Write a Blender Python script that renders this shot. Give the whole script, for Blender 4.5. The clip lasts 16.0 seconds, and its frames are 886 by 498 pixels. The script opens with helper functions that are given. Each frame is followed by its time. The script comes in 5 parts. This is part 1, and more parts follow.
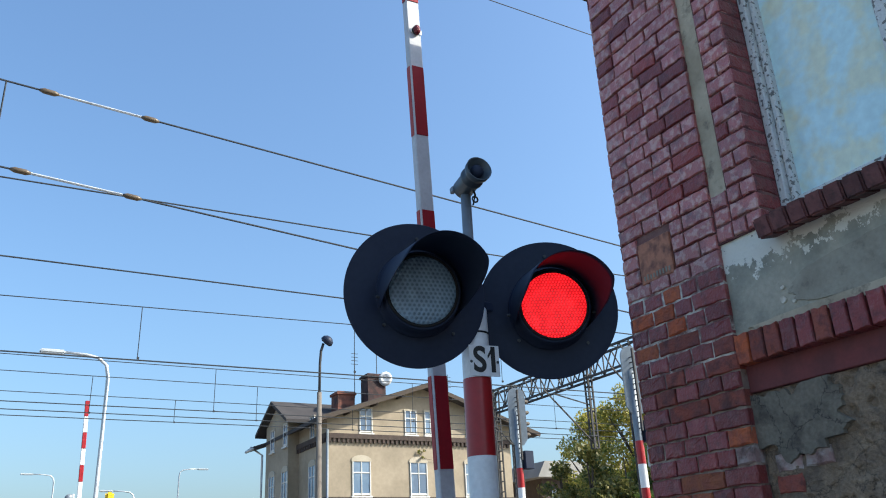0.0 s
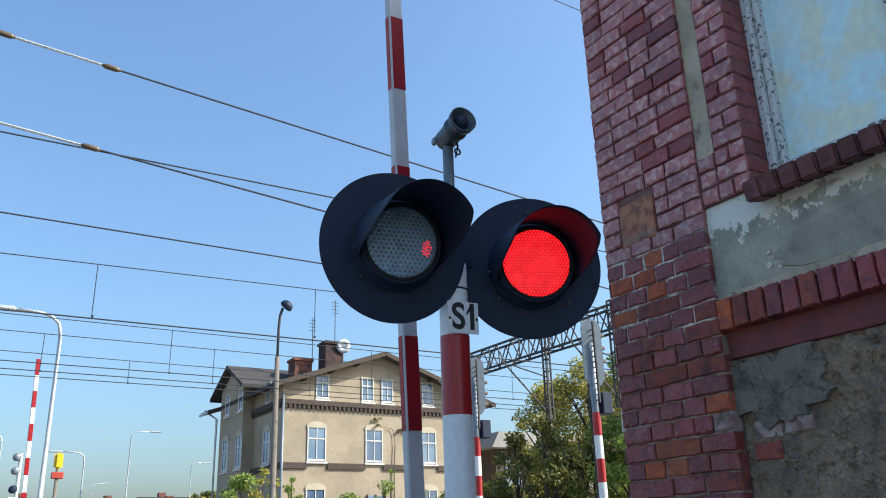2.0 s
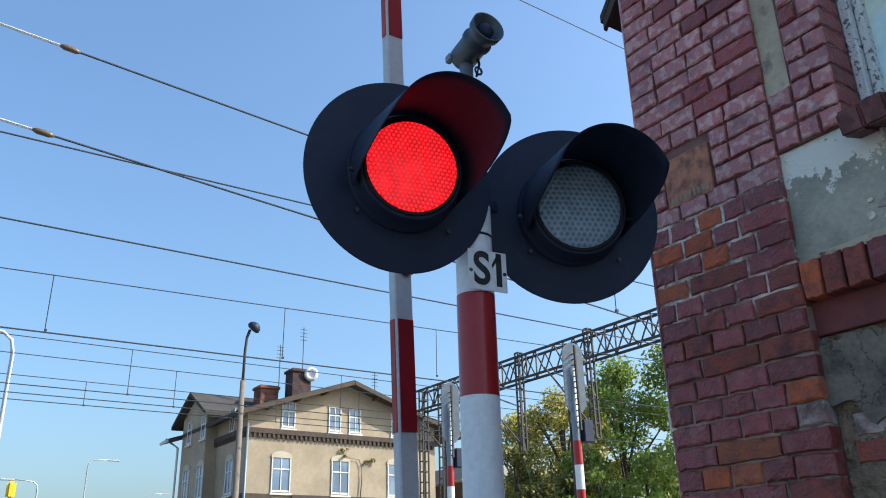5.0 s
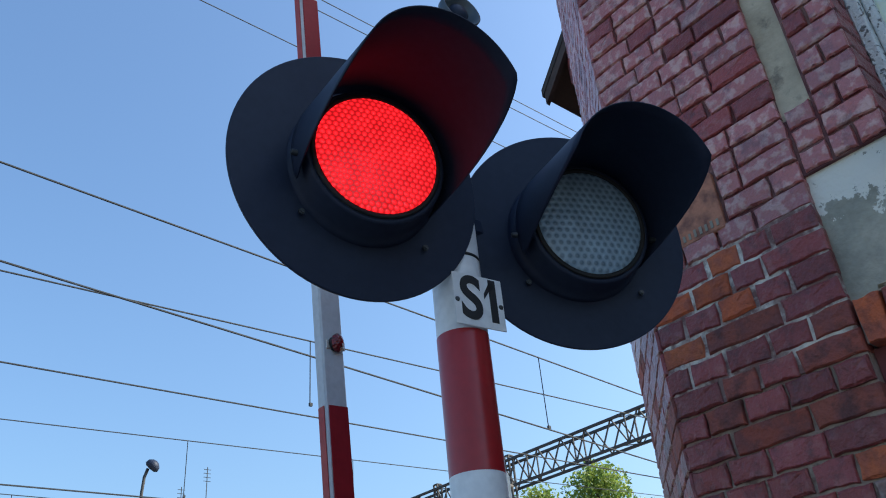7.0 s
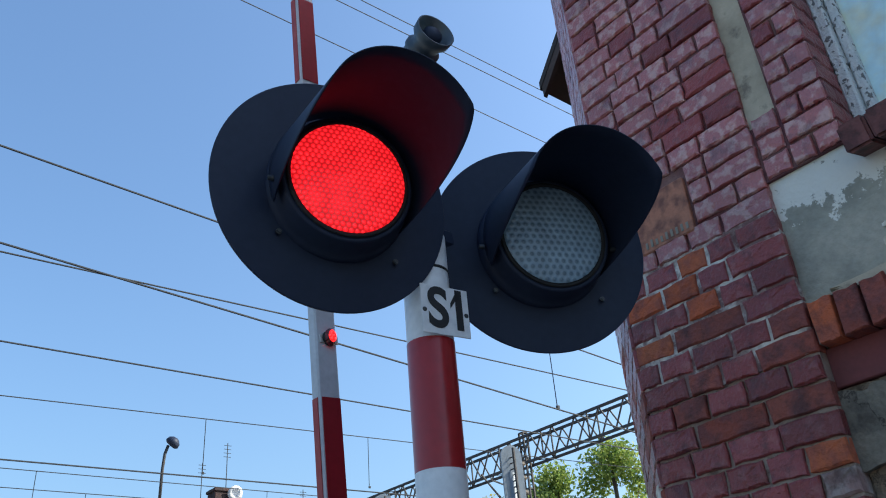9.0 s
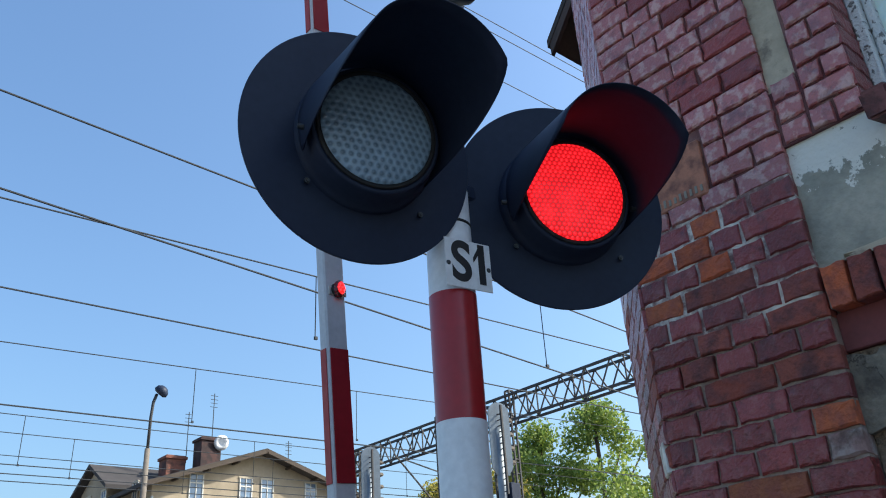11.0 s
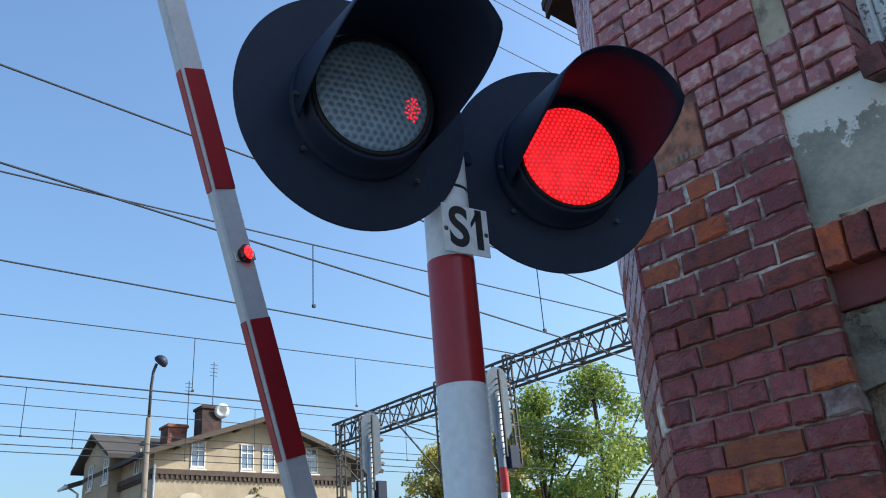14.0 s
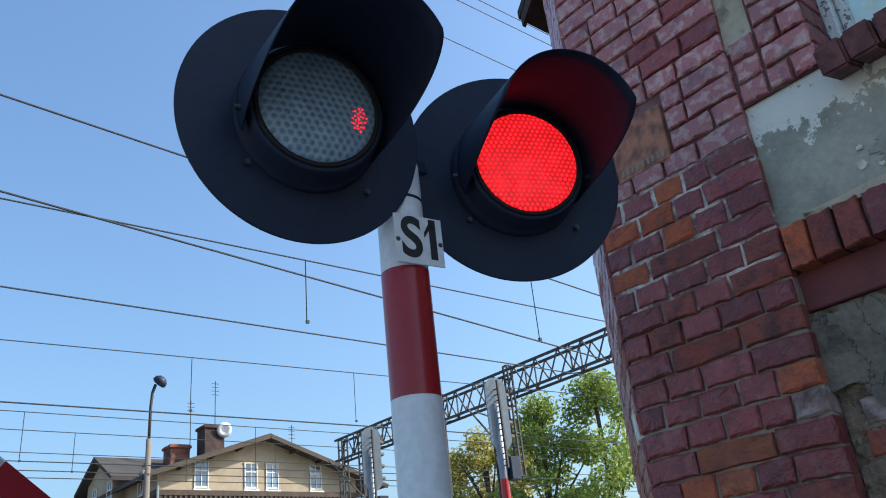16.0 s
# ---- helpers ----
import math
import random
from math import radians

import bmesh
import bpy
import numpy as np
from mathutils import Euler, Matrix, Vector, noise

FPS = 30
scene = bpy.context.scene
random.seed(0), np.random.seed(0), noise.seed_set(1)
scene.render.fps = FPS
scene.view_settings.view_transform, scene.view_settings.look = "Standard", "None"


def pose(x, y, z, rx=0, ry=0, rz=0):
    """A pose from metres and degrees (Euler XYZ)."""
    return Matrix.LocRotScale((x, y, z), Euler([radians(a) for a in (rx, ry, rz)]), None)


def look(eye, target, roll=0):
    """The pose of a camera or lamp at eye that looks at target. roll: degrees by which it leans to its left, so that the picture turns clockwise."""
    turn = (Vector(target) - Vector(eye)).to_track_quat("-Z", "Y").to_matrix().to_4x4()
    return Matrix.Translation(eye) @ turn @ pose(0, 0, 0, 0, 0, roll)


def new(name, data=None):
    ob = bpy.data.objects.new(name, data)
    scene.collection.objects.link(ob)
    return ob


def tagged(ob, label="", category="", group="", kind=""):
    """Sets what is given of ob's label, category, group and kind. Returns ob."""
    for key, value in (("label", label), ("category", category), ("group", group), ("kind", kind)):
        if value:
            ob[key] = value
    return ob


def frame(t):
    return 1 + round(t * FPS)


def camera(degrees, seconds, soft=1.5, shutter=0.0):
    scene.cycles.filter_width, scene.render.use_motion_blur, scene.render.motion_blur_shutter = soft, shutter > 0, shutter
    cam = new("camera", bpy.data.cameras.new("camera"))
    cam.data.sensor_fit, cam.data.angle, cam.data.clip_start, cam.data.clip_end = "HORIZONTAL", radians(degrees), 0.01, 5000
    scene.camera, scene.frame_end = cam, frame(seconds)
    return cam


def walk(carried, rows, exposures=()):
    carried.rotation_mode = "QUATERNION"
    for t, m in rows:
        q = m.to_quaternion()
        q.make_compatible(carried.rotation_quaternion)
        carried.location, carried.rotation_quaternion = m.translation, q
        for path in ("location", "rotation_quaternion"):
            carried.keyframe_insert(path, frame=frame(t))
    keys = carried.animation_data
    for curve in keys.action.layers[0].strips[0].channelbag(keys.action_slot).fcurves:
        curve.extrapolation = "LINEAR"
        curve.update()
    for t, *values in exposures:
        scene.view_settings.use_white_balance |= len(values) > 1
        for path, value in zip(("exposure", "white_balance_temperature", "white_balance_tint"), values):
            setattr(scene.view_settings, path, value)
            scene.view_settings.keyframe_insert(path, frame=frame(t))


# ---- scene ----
cam = camera(56.1, 16.0, soft=1.06)
PATH = [
    (0, (0.031, 0.055, 1.612), (0.963, 1.663, 2.35), -2.9),
    (0.5, (0.045, 0.158, 1.613), (1.011, 1.744, 2.356), -2.4),
    (1, (0.042, 0.194, 1.609), (1.037, 1.764, 2.348), -2.0),
    (1.5, (0.037, 0.204, 1.604), (1.049, 1.769, 2.329), -1.7),
    (2, (0.038, 0.198, 1.597), (1.061, 1.781, 2.266), -1.9),
    (2.5, (0.045, 0.196, 1.554), (1.071, 1.805, 2.151), -2.3),
    (3, (0.058, 0.231, 1.515), (1.097, 1.842, 2.083), -2.7),
    (3.5, (0.049, 0.406, 1.532), (1.11, 1.983, 2.153), -2.3),
    (4, (0.11, 0.572, 1.528), (1.17, 2.135, 2.186), -1.7),
    (4.5, (0.238, 0.712, 1.564), (1.284, 2.266, 2.265), -1.0),
    (5, (0.298, 0.842, 1.571), (1.367, 2.362, 2.311), -1.5),
    (5.2, (0.314, 0.907, 1.587), (1.398, 2.402, 2.354), -2.0),
    (7.3, (0.559, 1.433, 1.605), (1.728, 2.682, 2.64), -6.0),
    (7.5, (0.557, 1.431, 1.603), (1.723, 2.674, 2.648), -6.0),
    (8, (0.567, 1.364, 1.602), (1.715, 2.626, 2.645), -5.9),
    (8.5, (0.567, 1.262, 1.594), (1.701, 2.56, 2.608), -5.7),
    (9, (0.531, 1.241, 1.596), (1.68, 2.562, 2.562), -5.2),
    (9.5, (0.482, 1.269, 1.594), (1.663, 2.591, 2.521), -4.3),
    (12, (0.468, 1.286, 1.587), (1.663, 2.634, 2.456), -3.9),
    (12.5, (0.461, 1.283, 1.585), (1.653, 2.63, 2.459), -4.2),
    (13, (0.456, 1.281, 1.586), (1.647, 2.634, 2.453), -4.3),
    (13.5, (0.446, 1.28, 1.59), (1.644, 2.644, 2.428), -4.5),
    (14, (0.467, 1.282, 1.586), (1.686, 2.65, 2.387), -4.7),
    (14.5, (0.502, 1.268, 1.583), (1.734, 2.625, 2.385), -4.8),
    (15, (0.532, 1.251, 1.584), (1.753, 2.616, 2.388), -5.5),
    (15.5, (0.555, 1.226, 1.588), (1.762, 2.599, 2.399), -6.3),
    (16, (0.556, 1.241, 1.585), (1.769, 2.598, 2.412), -6.4),
]
walk(cam, [(t, look(eye, target, roll)) for t, eye, target, roll in PATH], [(0, 0.73, 6450, 5), (16, 0.73, 6450, 5)])

# ---- light ----
world = bpy.data.worlds.new("sky")
scene.world = world
world.use_nodes = True
wn = world.node_tree.nodes
sky = wn.new("ShaderNodeTexSky")
sky.sky_type = "NISHITA"
sky.sun_disc = False
SUN_AZ, SUN_EL = 124.0, 37.0
sky.sun_elevation, sky.sun_rotation = radians(SUN_EL), radians(SUN_AZ)
sky.air_density, sky.dust_density, sky.ozone_density = 1.3, 3.4, 6.9
sky.altitude = 0
world.node_tree.links.new(sky.outputs["Color"], wn["Background"].inputs["Color"])
wn["Background"].inputs["Strength"].default_value = 0.160
sun_dir = Vector((math.sin(radians(SUN_AZ)) * math.cos(radians(SUN_EL)), math.cos(radians(SUN_AZ)) * math.cos(radians(SUN_EL)), math.sin(radians(SUN_EL))))
sun = new("sun", bpy.data.lights.new("sun", "SUN"))
sun.data.energy, sun.data.angle, sun.data.color = 4.5, radians(0.5), (1.0, 0.93, 0.82)
sun.matrix_world = look(sun_dir * 60, (0, 0, 0))


# ---- materials ----
def material(name, base, rough=0.6, metal=0.0, second=None, scale=8.0, amount=0.5, bump=0.15, fine=60.0, vary=0.0, spec=0.5, threshold=None, alt=None, grains=(0.82, 1.18)):
    """Base colour mixed with a second one by coarse noise, darkened by fine grain, with relief. vary: change from object to object."""
    m = bpy.data.materials.new(name)
    m.use_nodes = True
    nt = m.node_tree
    n, l = nt.nodes, nt.links
    bsdf = n["Principled BSDF"]
    bsdf.inputs["Roughness"].default_value, bsdf.inputs["Metallic"].default_value = rough, metal
    bsdf.inputs["Specular IOR Level"].default_value = spec
    tc = n.new("ShaderNodeTexCoord")
    geo = n.new("ShaderNodeNewGeometry")
    coarse = n.new("ShaderNodeTexNoise")
    coarse.inputs["Scale"].default_value, coarse.inputs["Detail"].default_value = scale, 6
    grain = n.new("ShaderNodeTexNoise")
    grain.inputs["Scale"].default_value, grain.inputs["Detail"].default_value = fine, 4
    for t in (coarse, grain):
        l.new(geo.outputs["Position"], t.inputs["Vector"])
    ramp = n.new("ShaderNodeValToRGB")
    lo, hi = threshold or (0.42, 0.62)
    ramp.color_ramp.elements[0].position, ramp.color_ramp.elements[1].position = lo, hi
    l.new(coarse.outputs["Fac"], ramp.inputs["Fac"])
    mix = n.new("ShaderNodeMixRGB")
    mix.inputs["Color1"].default_value = (*base, 1)
    mix.inputs["Color2"].default_value = (*(second or [c * 0.75 for c in base]), 1)
    if alt:
        who = n.new("ShaderNodeObjectInfo")
        pick = n.new("ShaderNodeMath")
        pick.operation = "FRACT"
        scaled = n.new("ShaderNodeMath")
        scaled.operation = "MULTIPLY"
        scaled.inputs[1].default_value = 7.31
        l.new(who.outputs["Random"], scaled.inputs[0])
        l.new(scaled.outputs[0], pick.inputs[0])
        tone = n.new("ShaderNodeMixRGB")
        tone.inputs["Color1"].default_value, tone.inputs["Color2"].default_value = (*base, 1), (*alt, 1)
        l.new(pick.outputs[0], tone.inputs["Fac"])
        l.new(tone.outputs["Color"], mix.inputs["Color1"])
    fac = n.new("ShaderNodeMath")
    fac.operation = "MULTIPLY"
    fac.inputs[1].default_value = amount
    l.new(ramp.outputs["Color"], fac.inputs[0])
    l.new(fac.outputs[0], mix.inputs["Fac"])
    hsv = n.new("ShaderNodeHueSaturation")
    l.new(mix.outputs["Color"], hsv.inputs["Color"])
    val = n.new("ShaderNodeMapRange")
    val.inputs["To Min"].default_value, val.inputs["To Max"].default_value = grains
    l.new(grain.outputs["Fac"], val.inputs["Value"])
    if vary:
        info = n.new("ShaderNodeObjectInfo")
        rnd = n.new("ShaderNodeMapRange")
        rnd.inputs["To Min"].default_value, rnd.inputs["To Max"].default_value = 1 - vary, 1 + vary
        l.new(info.outputs["Random"], rnd.inputs["Value"])
        mul = n.new("ShaderNodeMath")
        mul.operation = "MULTIPLY"
        l.new(val.outputs["Result"], mul.inputs[0])
        l.new(rnd.outputs["Result"], mul.inputs[1])
        l.new(mul.outputs[0], hsv.inputs["Value"])
    else:
        l.new(val.outputs["Result"], hsv.inputs["Value"])
    l.new(hsv.outputs["Color"], bsdf.inputs["Base Color"])
    if bump:
        b = n.new("ShaderNodeBump")
        b.inputs["Strength"].default_value, b.inputs["Distance"].default_value = bump, 0.01
        add = n.new("ShaderNodeMath")
        add.operation = "ADD"
        l.new(coarse.outputs["Fac"], add.inputs[0])
        l.new(grain.outputs["Fac"], add.inputs[1])
        l.new(add.outputs[0], b.inputs["Height"])
        l.new(b.outputs["Normal"], bsdf.inputs["Normal"])
    return m


def leaf_material(name, a, b):
    """Leaves that differ from one to the next, and let some light through."""
    m = bpy.data.materials.new(name)
    m.use_nodes = True
    n, l = m.node_tree.nodes, m.node_tree.links
    bsdf = n["Principled BSDF"]
    bsdf.inputs["Roughness"].default_value = 0.55
    geo = n.new("ShaderNodeNewGeometry")
    ramp = n.new("ShaderNodeValToRGB")
    ramp.color_ramp.elements[0].color, ramp.color_ramp.elements[1].color = (*a, 1), (*b, 1)
    l.new(geo.outputs["Random Per Island"], ramp.inputs["Fac"])
    l.new(ramp.outputs["Color"], bsdf.inputs["Base Color"])
    tr = n.new("ShaderNodeBsdfTranslucent")
    l.new(ramp.outputs["Color"], tr.inputs["Color"])
    mix = n.new("ShaderNodeMixShader")
    mix.inputs["Fac"].default_value = 0.45
    l.new(bsdf.outputs["BSDF"], mix.inputs[1])
    l.new(tr.outputs["BSDF"], mix.inputs[2])
    l.new(mix.outputs["Shader"], n["Material Output"].inputs["Surface"])
    return m


def lens_material(name, base, glow=None, strength=0.0, cell=0.0125):
    """A moulded lens: staggered rows of small round cells with relief; a lit one gives off light, strongest in the middle of each cell."""
    m = bpy.data.materials.new(name)
    m.use_nodes = True
    n, l = m.node_tree.nodes, m.node_tree.links
    bsdf = n["Principled BSDF"]
    bsdf.inputs["Roughness"].default_value = 0.16
    tc = n.new("ShaderNodeTexCoord")
    split = n.new("ShaderNodeSeparateXYZ")
    l.new(tc.outputs["Object"], split.inputs["Vector"])

    def calc(op, a, b=None):
        node = n.new("ShaderNodeMath")
        node.operation = op
        for socket, v in zip(node.inputs, (a, b)):
            if v is None:
                continue
            if isinstance(v, (int, float)):
                socket.default_value = v
            else:
                l.new(v, socket)
        return node.outputs[0]

    def wave(cx, cz):
        k = 2 * math.pi / cell
        return calc("COSINE", calc("ADD", calc("MULTIPLY", split.outputs["X"], k * cx), calc("MULTIPLY", split.outputs["Z"], k * cz)))

    total = calc("ADD", calc("ADD", wave(1.0, 0.5774), wave(-1.0, 0.5774)), wave(0.0, 1.1547))
    dots = n.new("ShaderNodeMapRange")
    dots.inputs["From Min"].default_value, dots.inputs["From Max"].default_value = -1.2, 2.6
    l.new(total, dots.inputs["Value"])
    smudge = n.new("ShaderNodeTexNoise")
    smudge.inputs["Scale"].default_value, smudge.inputs["Detail"].default_value = 26.0, 5
    l.new(tc.outputs["Object"], smudge.inputs["Vector"])
    ramp = n.new("ShaderNodeValToRGB")
    ramp.color_ramp.elements[0].position, ramp.color_ramp.elements[1].position = 0.12, 0.75
    ramp.color_ramp.elements[0].color = (*base, 1)
    ramp.color_ramp.elements[1].color = (*[c * 0.66 for c in base], 1)
    l.new(dots.outputs["Result"], ramp.inputs["Fac"])
    dust = n.new("ShaderNodeMixRGB")
    dust.blend_type = "MULTIPLY"
    dust.inputs["Fac"].default_value = 0.55
    l.new(ramp.outputs["Color"], dust.inputs["Color1"])
    l.new(smudge.outputs["Fac"], dust.inputs["Color2"])
    l.new(dust.outputs["Color"], bsdf.inputs["Base Color"])
    b = n.new("ShaderNodeBump")
    b.inputs["Strength"].default_value, b.inputs["Distance"].default_value = 0.55, 0.003
    l.new(dots.outputs["Result"], b.inputs["Height"])
    l.new(b.outputs["Normal"], bsdf.inputs["Normal"])
    if glow:
        bsdf.inputs["Emission Color"].default_value = (*glow, 1)
        power = n.new("ShaderNodeMapRange")
        power.inputs["To Min"].default_value, power.inputs["To Max"].default_value = strength * 0.40, strength * 1.6
        l.new(dots.outputs["Result"], power.inputs["Value"])
        soft = n.new("ShaderNodeMapRange")
        soft.inputs["From Min"].default_value, soft.inputs["From Max"].default_value = 0.3, 0.7
        soft.inputs["To Min"].default_value, soft.inputs["To Max"].default_value = 0.75, 1.2
        l.new(smudge.outputs["Fac"], soft.inputs["Value"])
        l.new(calc("MULTIPLY", power.outputs["Result"], soft.outputs["Result"]), bsdf.inputs["Emission Strength"])
    return m


def weather(m, scale, colour, lo, hi, amount=0.8, cracks=0.0, width=0.02):
    """Blotches of grime with soft edges, and fine cracks where asked for."""
    nt = m.node_tree
    n, l = nt.nodes, nt.links
    bsdf = n["Principled BSDF"]
    plain = bsdf.inputs["Base Color"].links[0].from_socket
    geo = n.new("ShaderNodeNewGeometry")
    spot = n.new("ShaderNodeTexNoise")
    spot.inputs["Scale"].default_value, spot.inputs["Detail"].default_value, spot.inputs["Roughness"].default_value = scale, 9, 0.68
    l.new(geo.outputs["Position"], spot.inputs["Vector"])
    edge = n.new("ShaderNodeMapRange")
    edge.inputs["From Min"].default_value, edge.inputs["From Max"].default_value, edge.inputs["To Max"].default_value = lo, hi, amount
    l.new(spot.outputs["Fac"], edge.inputs["Value"])
    mix = n.new("ShaderNodeMixRGB")
    mix.inputs["Color2"].default_value = (*colour, 1)
    l.new(plain, mix.inputs["Color1"])
    l.new(edge.outputs["Result"], mix.inputs["Fac"])
    out = mix.outputs["Color"]
    if cracks:
        bend = n.new("ShaderNodeVectorMath")
        bend.operation = "MULTIPLY_ADD"
        bend.inputs[1].default_value = (0.16, 0.16, 0.16)
        l.new(spot.outputs["Color"], bend.inputs[0])
        l.new(geo.outputs["Position"], bend.inputs[2])
        net = n.new("ShaderNodeTexVoronoi")
        net.feature = "DISTANCE_TO_EDGE"
        net.inputs["Scale"].default_value = cracks
        l.new(bend.outputs["Vector"], net.inputs["Vector"])
        line = n.new("ShaderNodeMapRange")
        line.inputs["From Min"].default_value, line.inputs["From Max"].default_value = 0.0, width
        line.inputs["To Min"].default_value, line.inputs["To Max"].default_value = 0.85, 0.0
        l.new(net.outputs["Distance"], line.inputs["Value"])
        cut = n.new("ShaderNodeMixRGB")
        cut.inputs["Color2"].default_value = (0.02, 0.016, 0.014, 1)
        l.new(line.outputs["Result"], cut.inputs["Fac"])
        l.new(out, cut.inputs["Color1"])
        out = cut.outputs["Color"]
    l.new(out, bsdf.inputs["Base Color"])


# base darkened to carry the shade low on the pier
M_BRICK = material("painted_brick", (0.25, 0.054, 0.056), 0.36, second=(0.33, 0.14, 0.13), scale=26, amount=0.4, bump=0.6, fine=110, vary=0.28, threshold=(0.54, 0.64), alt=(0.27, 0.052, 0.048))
# upper bricks: pale flaking, base also lightened for the stronger light up there
M_FLAKED_LIT = material("flaked_lit_brick", (0.40, 0.118, 0.114), 0.30, second=(0.56, 0.35, 0.30), scale=32, amount=0.7, bump=0.5, fine=120, vary=0.2, spec=0.9, threshold=(0.49, 0.60), alt=(0.40, 0.108, 0.095))
M_RAW = material("raw_brick", (0.54, 0.115, 0.04), 0.8, second=(0.30, 0.085, 0.06), scale=24, amount=0.7, bump=0.6, fine=100, vary=0.25, alt=(0.38, 0.12, 0.055))
M_DULL = material("dull_raw_brick", (0.33, 0.072, 0.045), 0.75, second=(0.20, 0.062, 0.058), scale=20, amount=0.8, bump=0.6, fine=100, vary=0.25, alt=(0.28, 0.075, 0.05))
M_DARK = material("dark_brick", (0.12, 0.04, 0.038), 0.7, second=(0.24, 0.085, 0.075), scale=18, amount=0.6, bump=0.4, fine=90, vary=0.25)
M_POINTING = material("pale_pointing", (0.74, 0.70, 0.62), 0.95, second=(0.30, 0.20, 0.17), scale=16, amount=0.75, bump=0.5, fine=120)
# mortar colour taken down to stand for shade on the lower wall
M_MORTAR = material("mortar", (0.36, 0.29, 0.24), 0.95, second=(0.22, 0.13, 0.11), scale=10, amount=0.7, bump=0.5, fine=120)
M_WASH = material("whitewashed_brick", (0.32, 0.2, 0.18), 0.9, second=(0.46, 0.42, 0.38), scale=18, amount=0.8, bump=0.4, fine=80, vary=0.2)
M_JOINT = material("painted_mortar", (0.13, 0.044, 0.048), 0.9, second=(0.3, 0.18, 0.15), scale=9, amount=0.6, bump=0.4, fine=120)
M_PLASTER = material("old_plaster", (0.52, 0.44, 0.32), 0.95, second=(0.36, 0.30, 0.21), scale=4, amount=0.9, bump=0.5, fine=45)
M_LIME = material("limewash", (0.78, 0.74, 0.64), 0.95, second=(0.46, 0.40, 0.29), scale=22, amount=0.8, bump=0.5, fine=60)
M_RENDER = material("cement_render", (0.31, 0.225, 0.15), 0.95, second=(0.16, 0.112, 0.078), scale=10, amount=0.85, bump=1.0, fine=85, threshold=(0.3, 0.75), grains=(0.45, 1.6))
M_PATCH = material("smooth_cement", (0.21, 0.18, 0.138), 0.92, second=(0.14, 0.12, 0.092), scale=12, amount=0.9, bump=0.5, fine=70, grains=(0.6, 1.4))
M_BAND = material("red_band", (0.2, 0.05, 0.048), 0.75, second=(0.13, 0.04, 0.04), scale=10, amount=0.7, bump=0.2, fine=70)
M_PLAQUE = material("clay_plaque", (0.46, 0.19, 0.115), 0.8, second=(0.13, 0.055, 0.045), scale=26, amount=0.75, bump=0.3, fine=90)
M_FRAME = material("flaking_white_paint", (0.70, 0.71, 0.69), 0.6, second=(0.13, 0.125, 0.115), scale=58, amount=0.9, bump=0.6, fine=140, threshold=(0.56, 0.61))
# clouded panes, with the base raised to stand for reflected sky
M_PANE = material("clouded_glass", (0.66, 0.88, 0.88), 0.12, second=(0.80, 0.80, 0.55), scale=9, amount=0.8, bump=0.03, fine=30, spec=0.8)
M_ROOF = material("dark_board", (0.05, 0.035, 0.03), 0.8, second=(0.09, 0.06, 0.05), scale=10, fine=60)
M_RED = material("red_enamel", (0.36, 0.012, 0.016), 0.28, second=(0.27, 0.01, 0.014), scale=5, amount=0.4, bump=0.02)
M_REDFOIL = material("red_reflective_foil", (0.30, 0.012, 0.02), 0.6, second=(0.22, 0.01, 0.015), scale=7, amount=0.4, bump=0.03, spec=0.2)
M_WHITE = material("white_enamel", (0.74, 0.75, 0.76), 0.35, second=(0.69, 0.70, 0.71), scale=5, amount=0.4, bump=0.02)
M_BOOM = material("boom_white_foil", (0.52, 0.53, 0.55), 0.42, second=(0.42, 0.43, 0.45), scale=6, amount=0.5, bump=0.03)
M_ALU = material("bare_aluminium", (0.62, 0.60, 0.56), 0.42, 0.6, second=(0.45, 0.4, 0.35), scale=12, amount=0.5, bump=0.05)
M_STEEL = material("grey_painted_steel", (0.20, 0.235, 0.27), 0.45, 0.2, second=(0.14, 0.165, 0.19), scale=9, amount=0.5, bump=0.06)
M_SIREN = material("blue_grey_cast_metal", (0.065, 0.088, 0.11), 0.42, 0.2, second=(0.045, 0.06, 0.075), scale=20, amount=0.5, bump=0.08)
M_BLACK = material("matt_black_plastic", (0.019, 0.027, 0.052), 0.5, second=(0.024, 0.034, 0.060), scale=5, amount=0.6, bump=0.02, spec=0.18)
M_RUBBER = material("black_rubber", (0.010, 0.010, 0.011), 0.7, bump=0.02)
M_SCREW = material("zinc_screw", (0.07, 0.075, 0.08), 0.45, 0.7, bump=0.02)
M_LENS = lens_material("grey_lens", (0.33, 0.48, 0.62), cell=0.0158)
M_GLOW = lens_material("lit_red_lens", (0.5, 0.02, 0.02), (1.0, 0.012, 0.020), 0.85, 0.0118)
M_EMBER = lens_material("faint_red_glow", (0.5, 0.02, 0.02), (1.0, 0.03, 0.05), 0.9, 0.006)
M_SMALL = lens_material("dark_red_lens", (0.22, 0.008, 0.012))
M_SMALLGLOW = lens_material("lit_small_lens", (0.6, 0.03, 0.03), (1.0, 0.012, 0.014), 1.9)
M_INK = material("black_sign_paint", (0.012, 0.012, 0.013), 0.5, bump=0.0)
M_WIRE = material("weathered_copper", (0.022, 0.028, 0.036), 0.8, 0.0, bump=0.0)
M_INSUL = material("brown_insulator", (0.12, 0.085, 0.05), 0.4, bump=0.0)
M_GALV = material("galvanised_steel", (0.55, 0.58, 0.60), 0.45, 0.4, bump=0.03)
M_RUST = material("dark_lattice_steel", (0.040, 0.042, 0.046), 0.75, 0.1, second=(0.065, 0.05, 0.042), scale=6, bump=0.05)
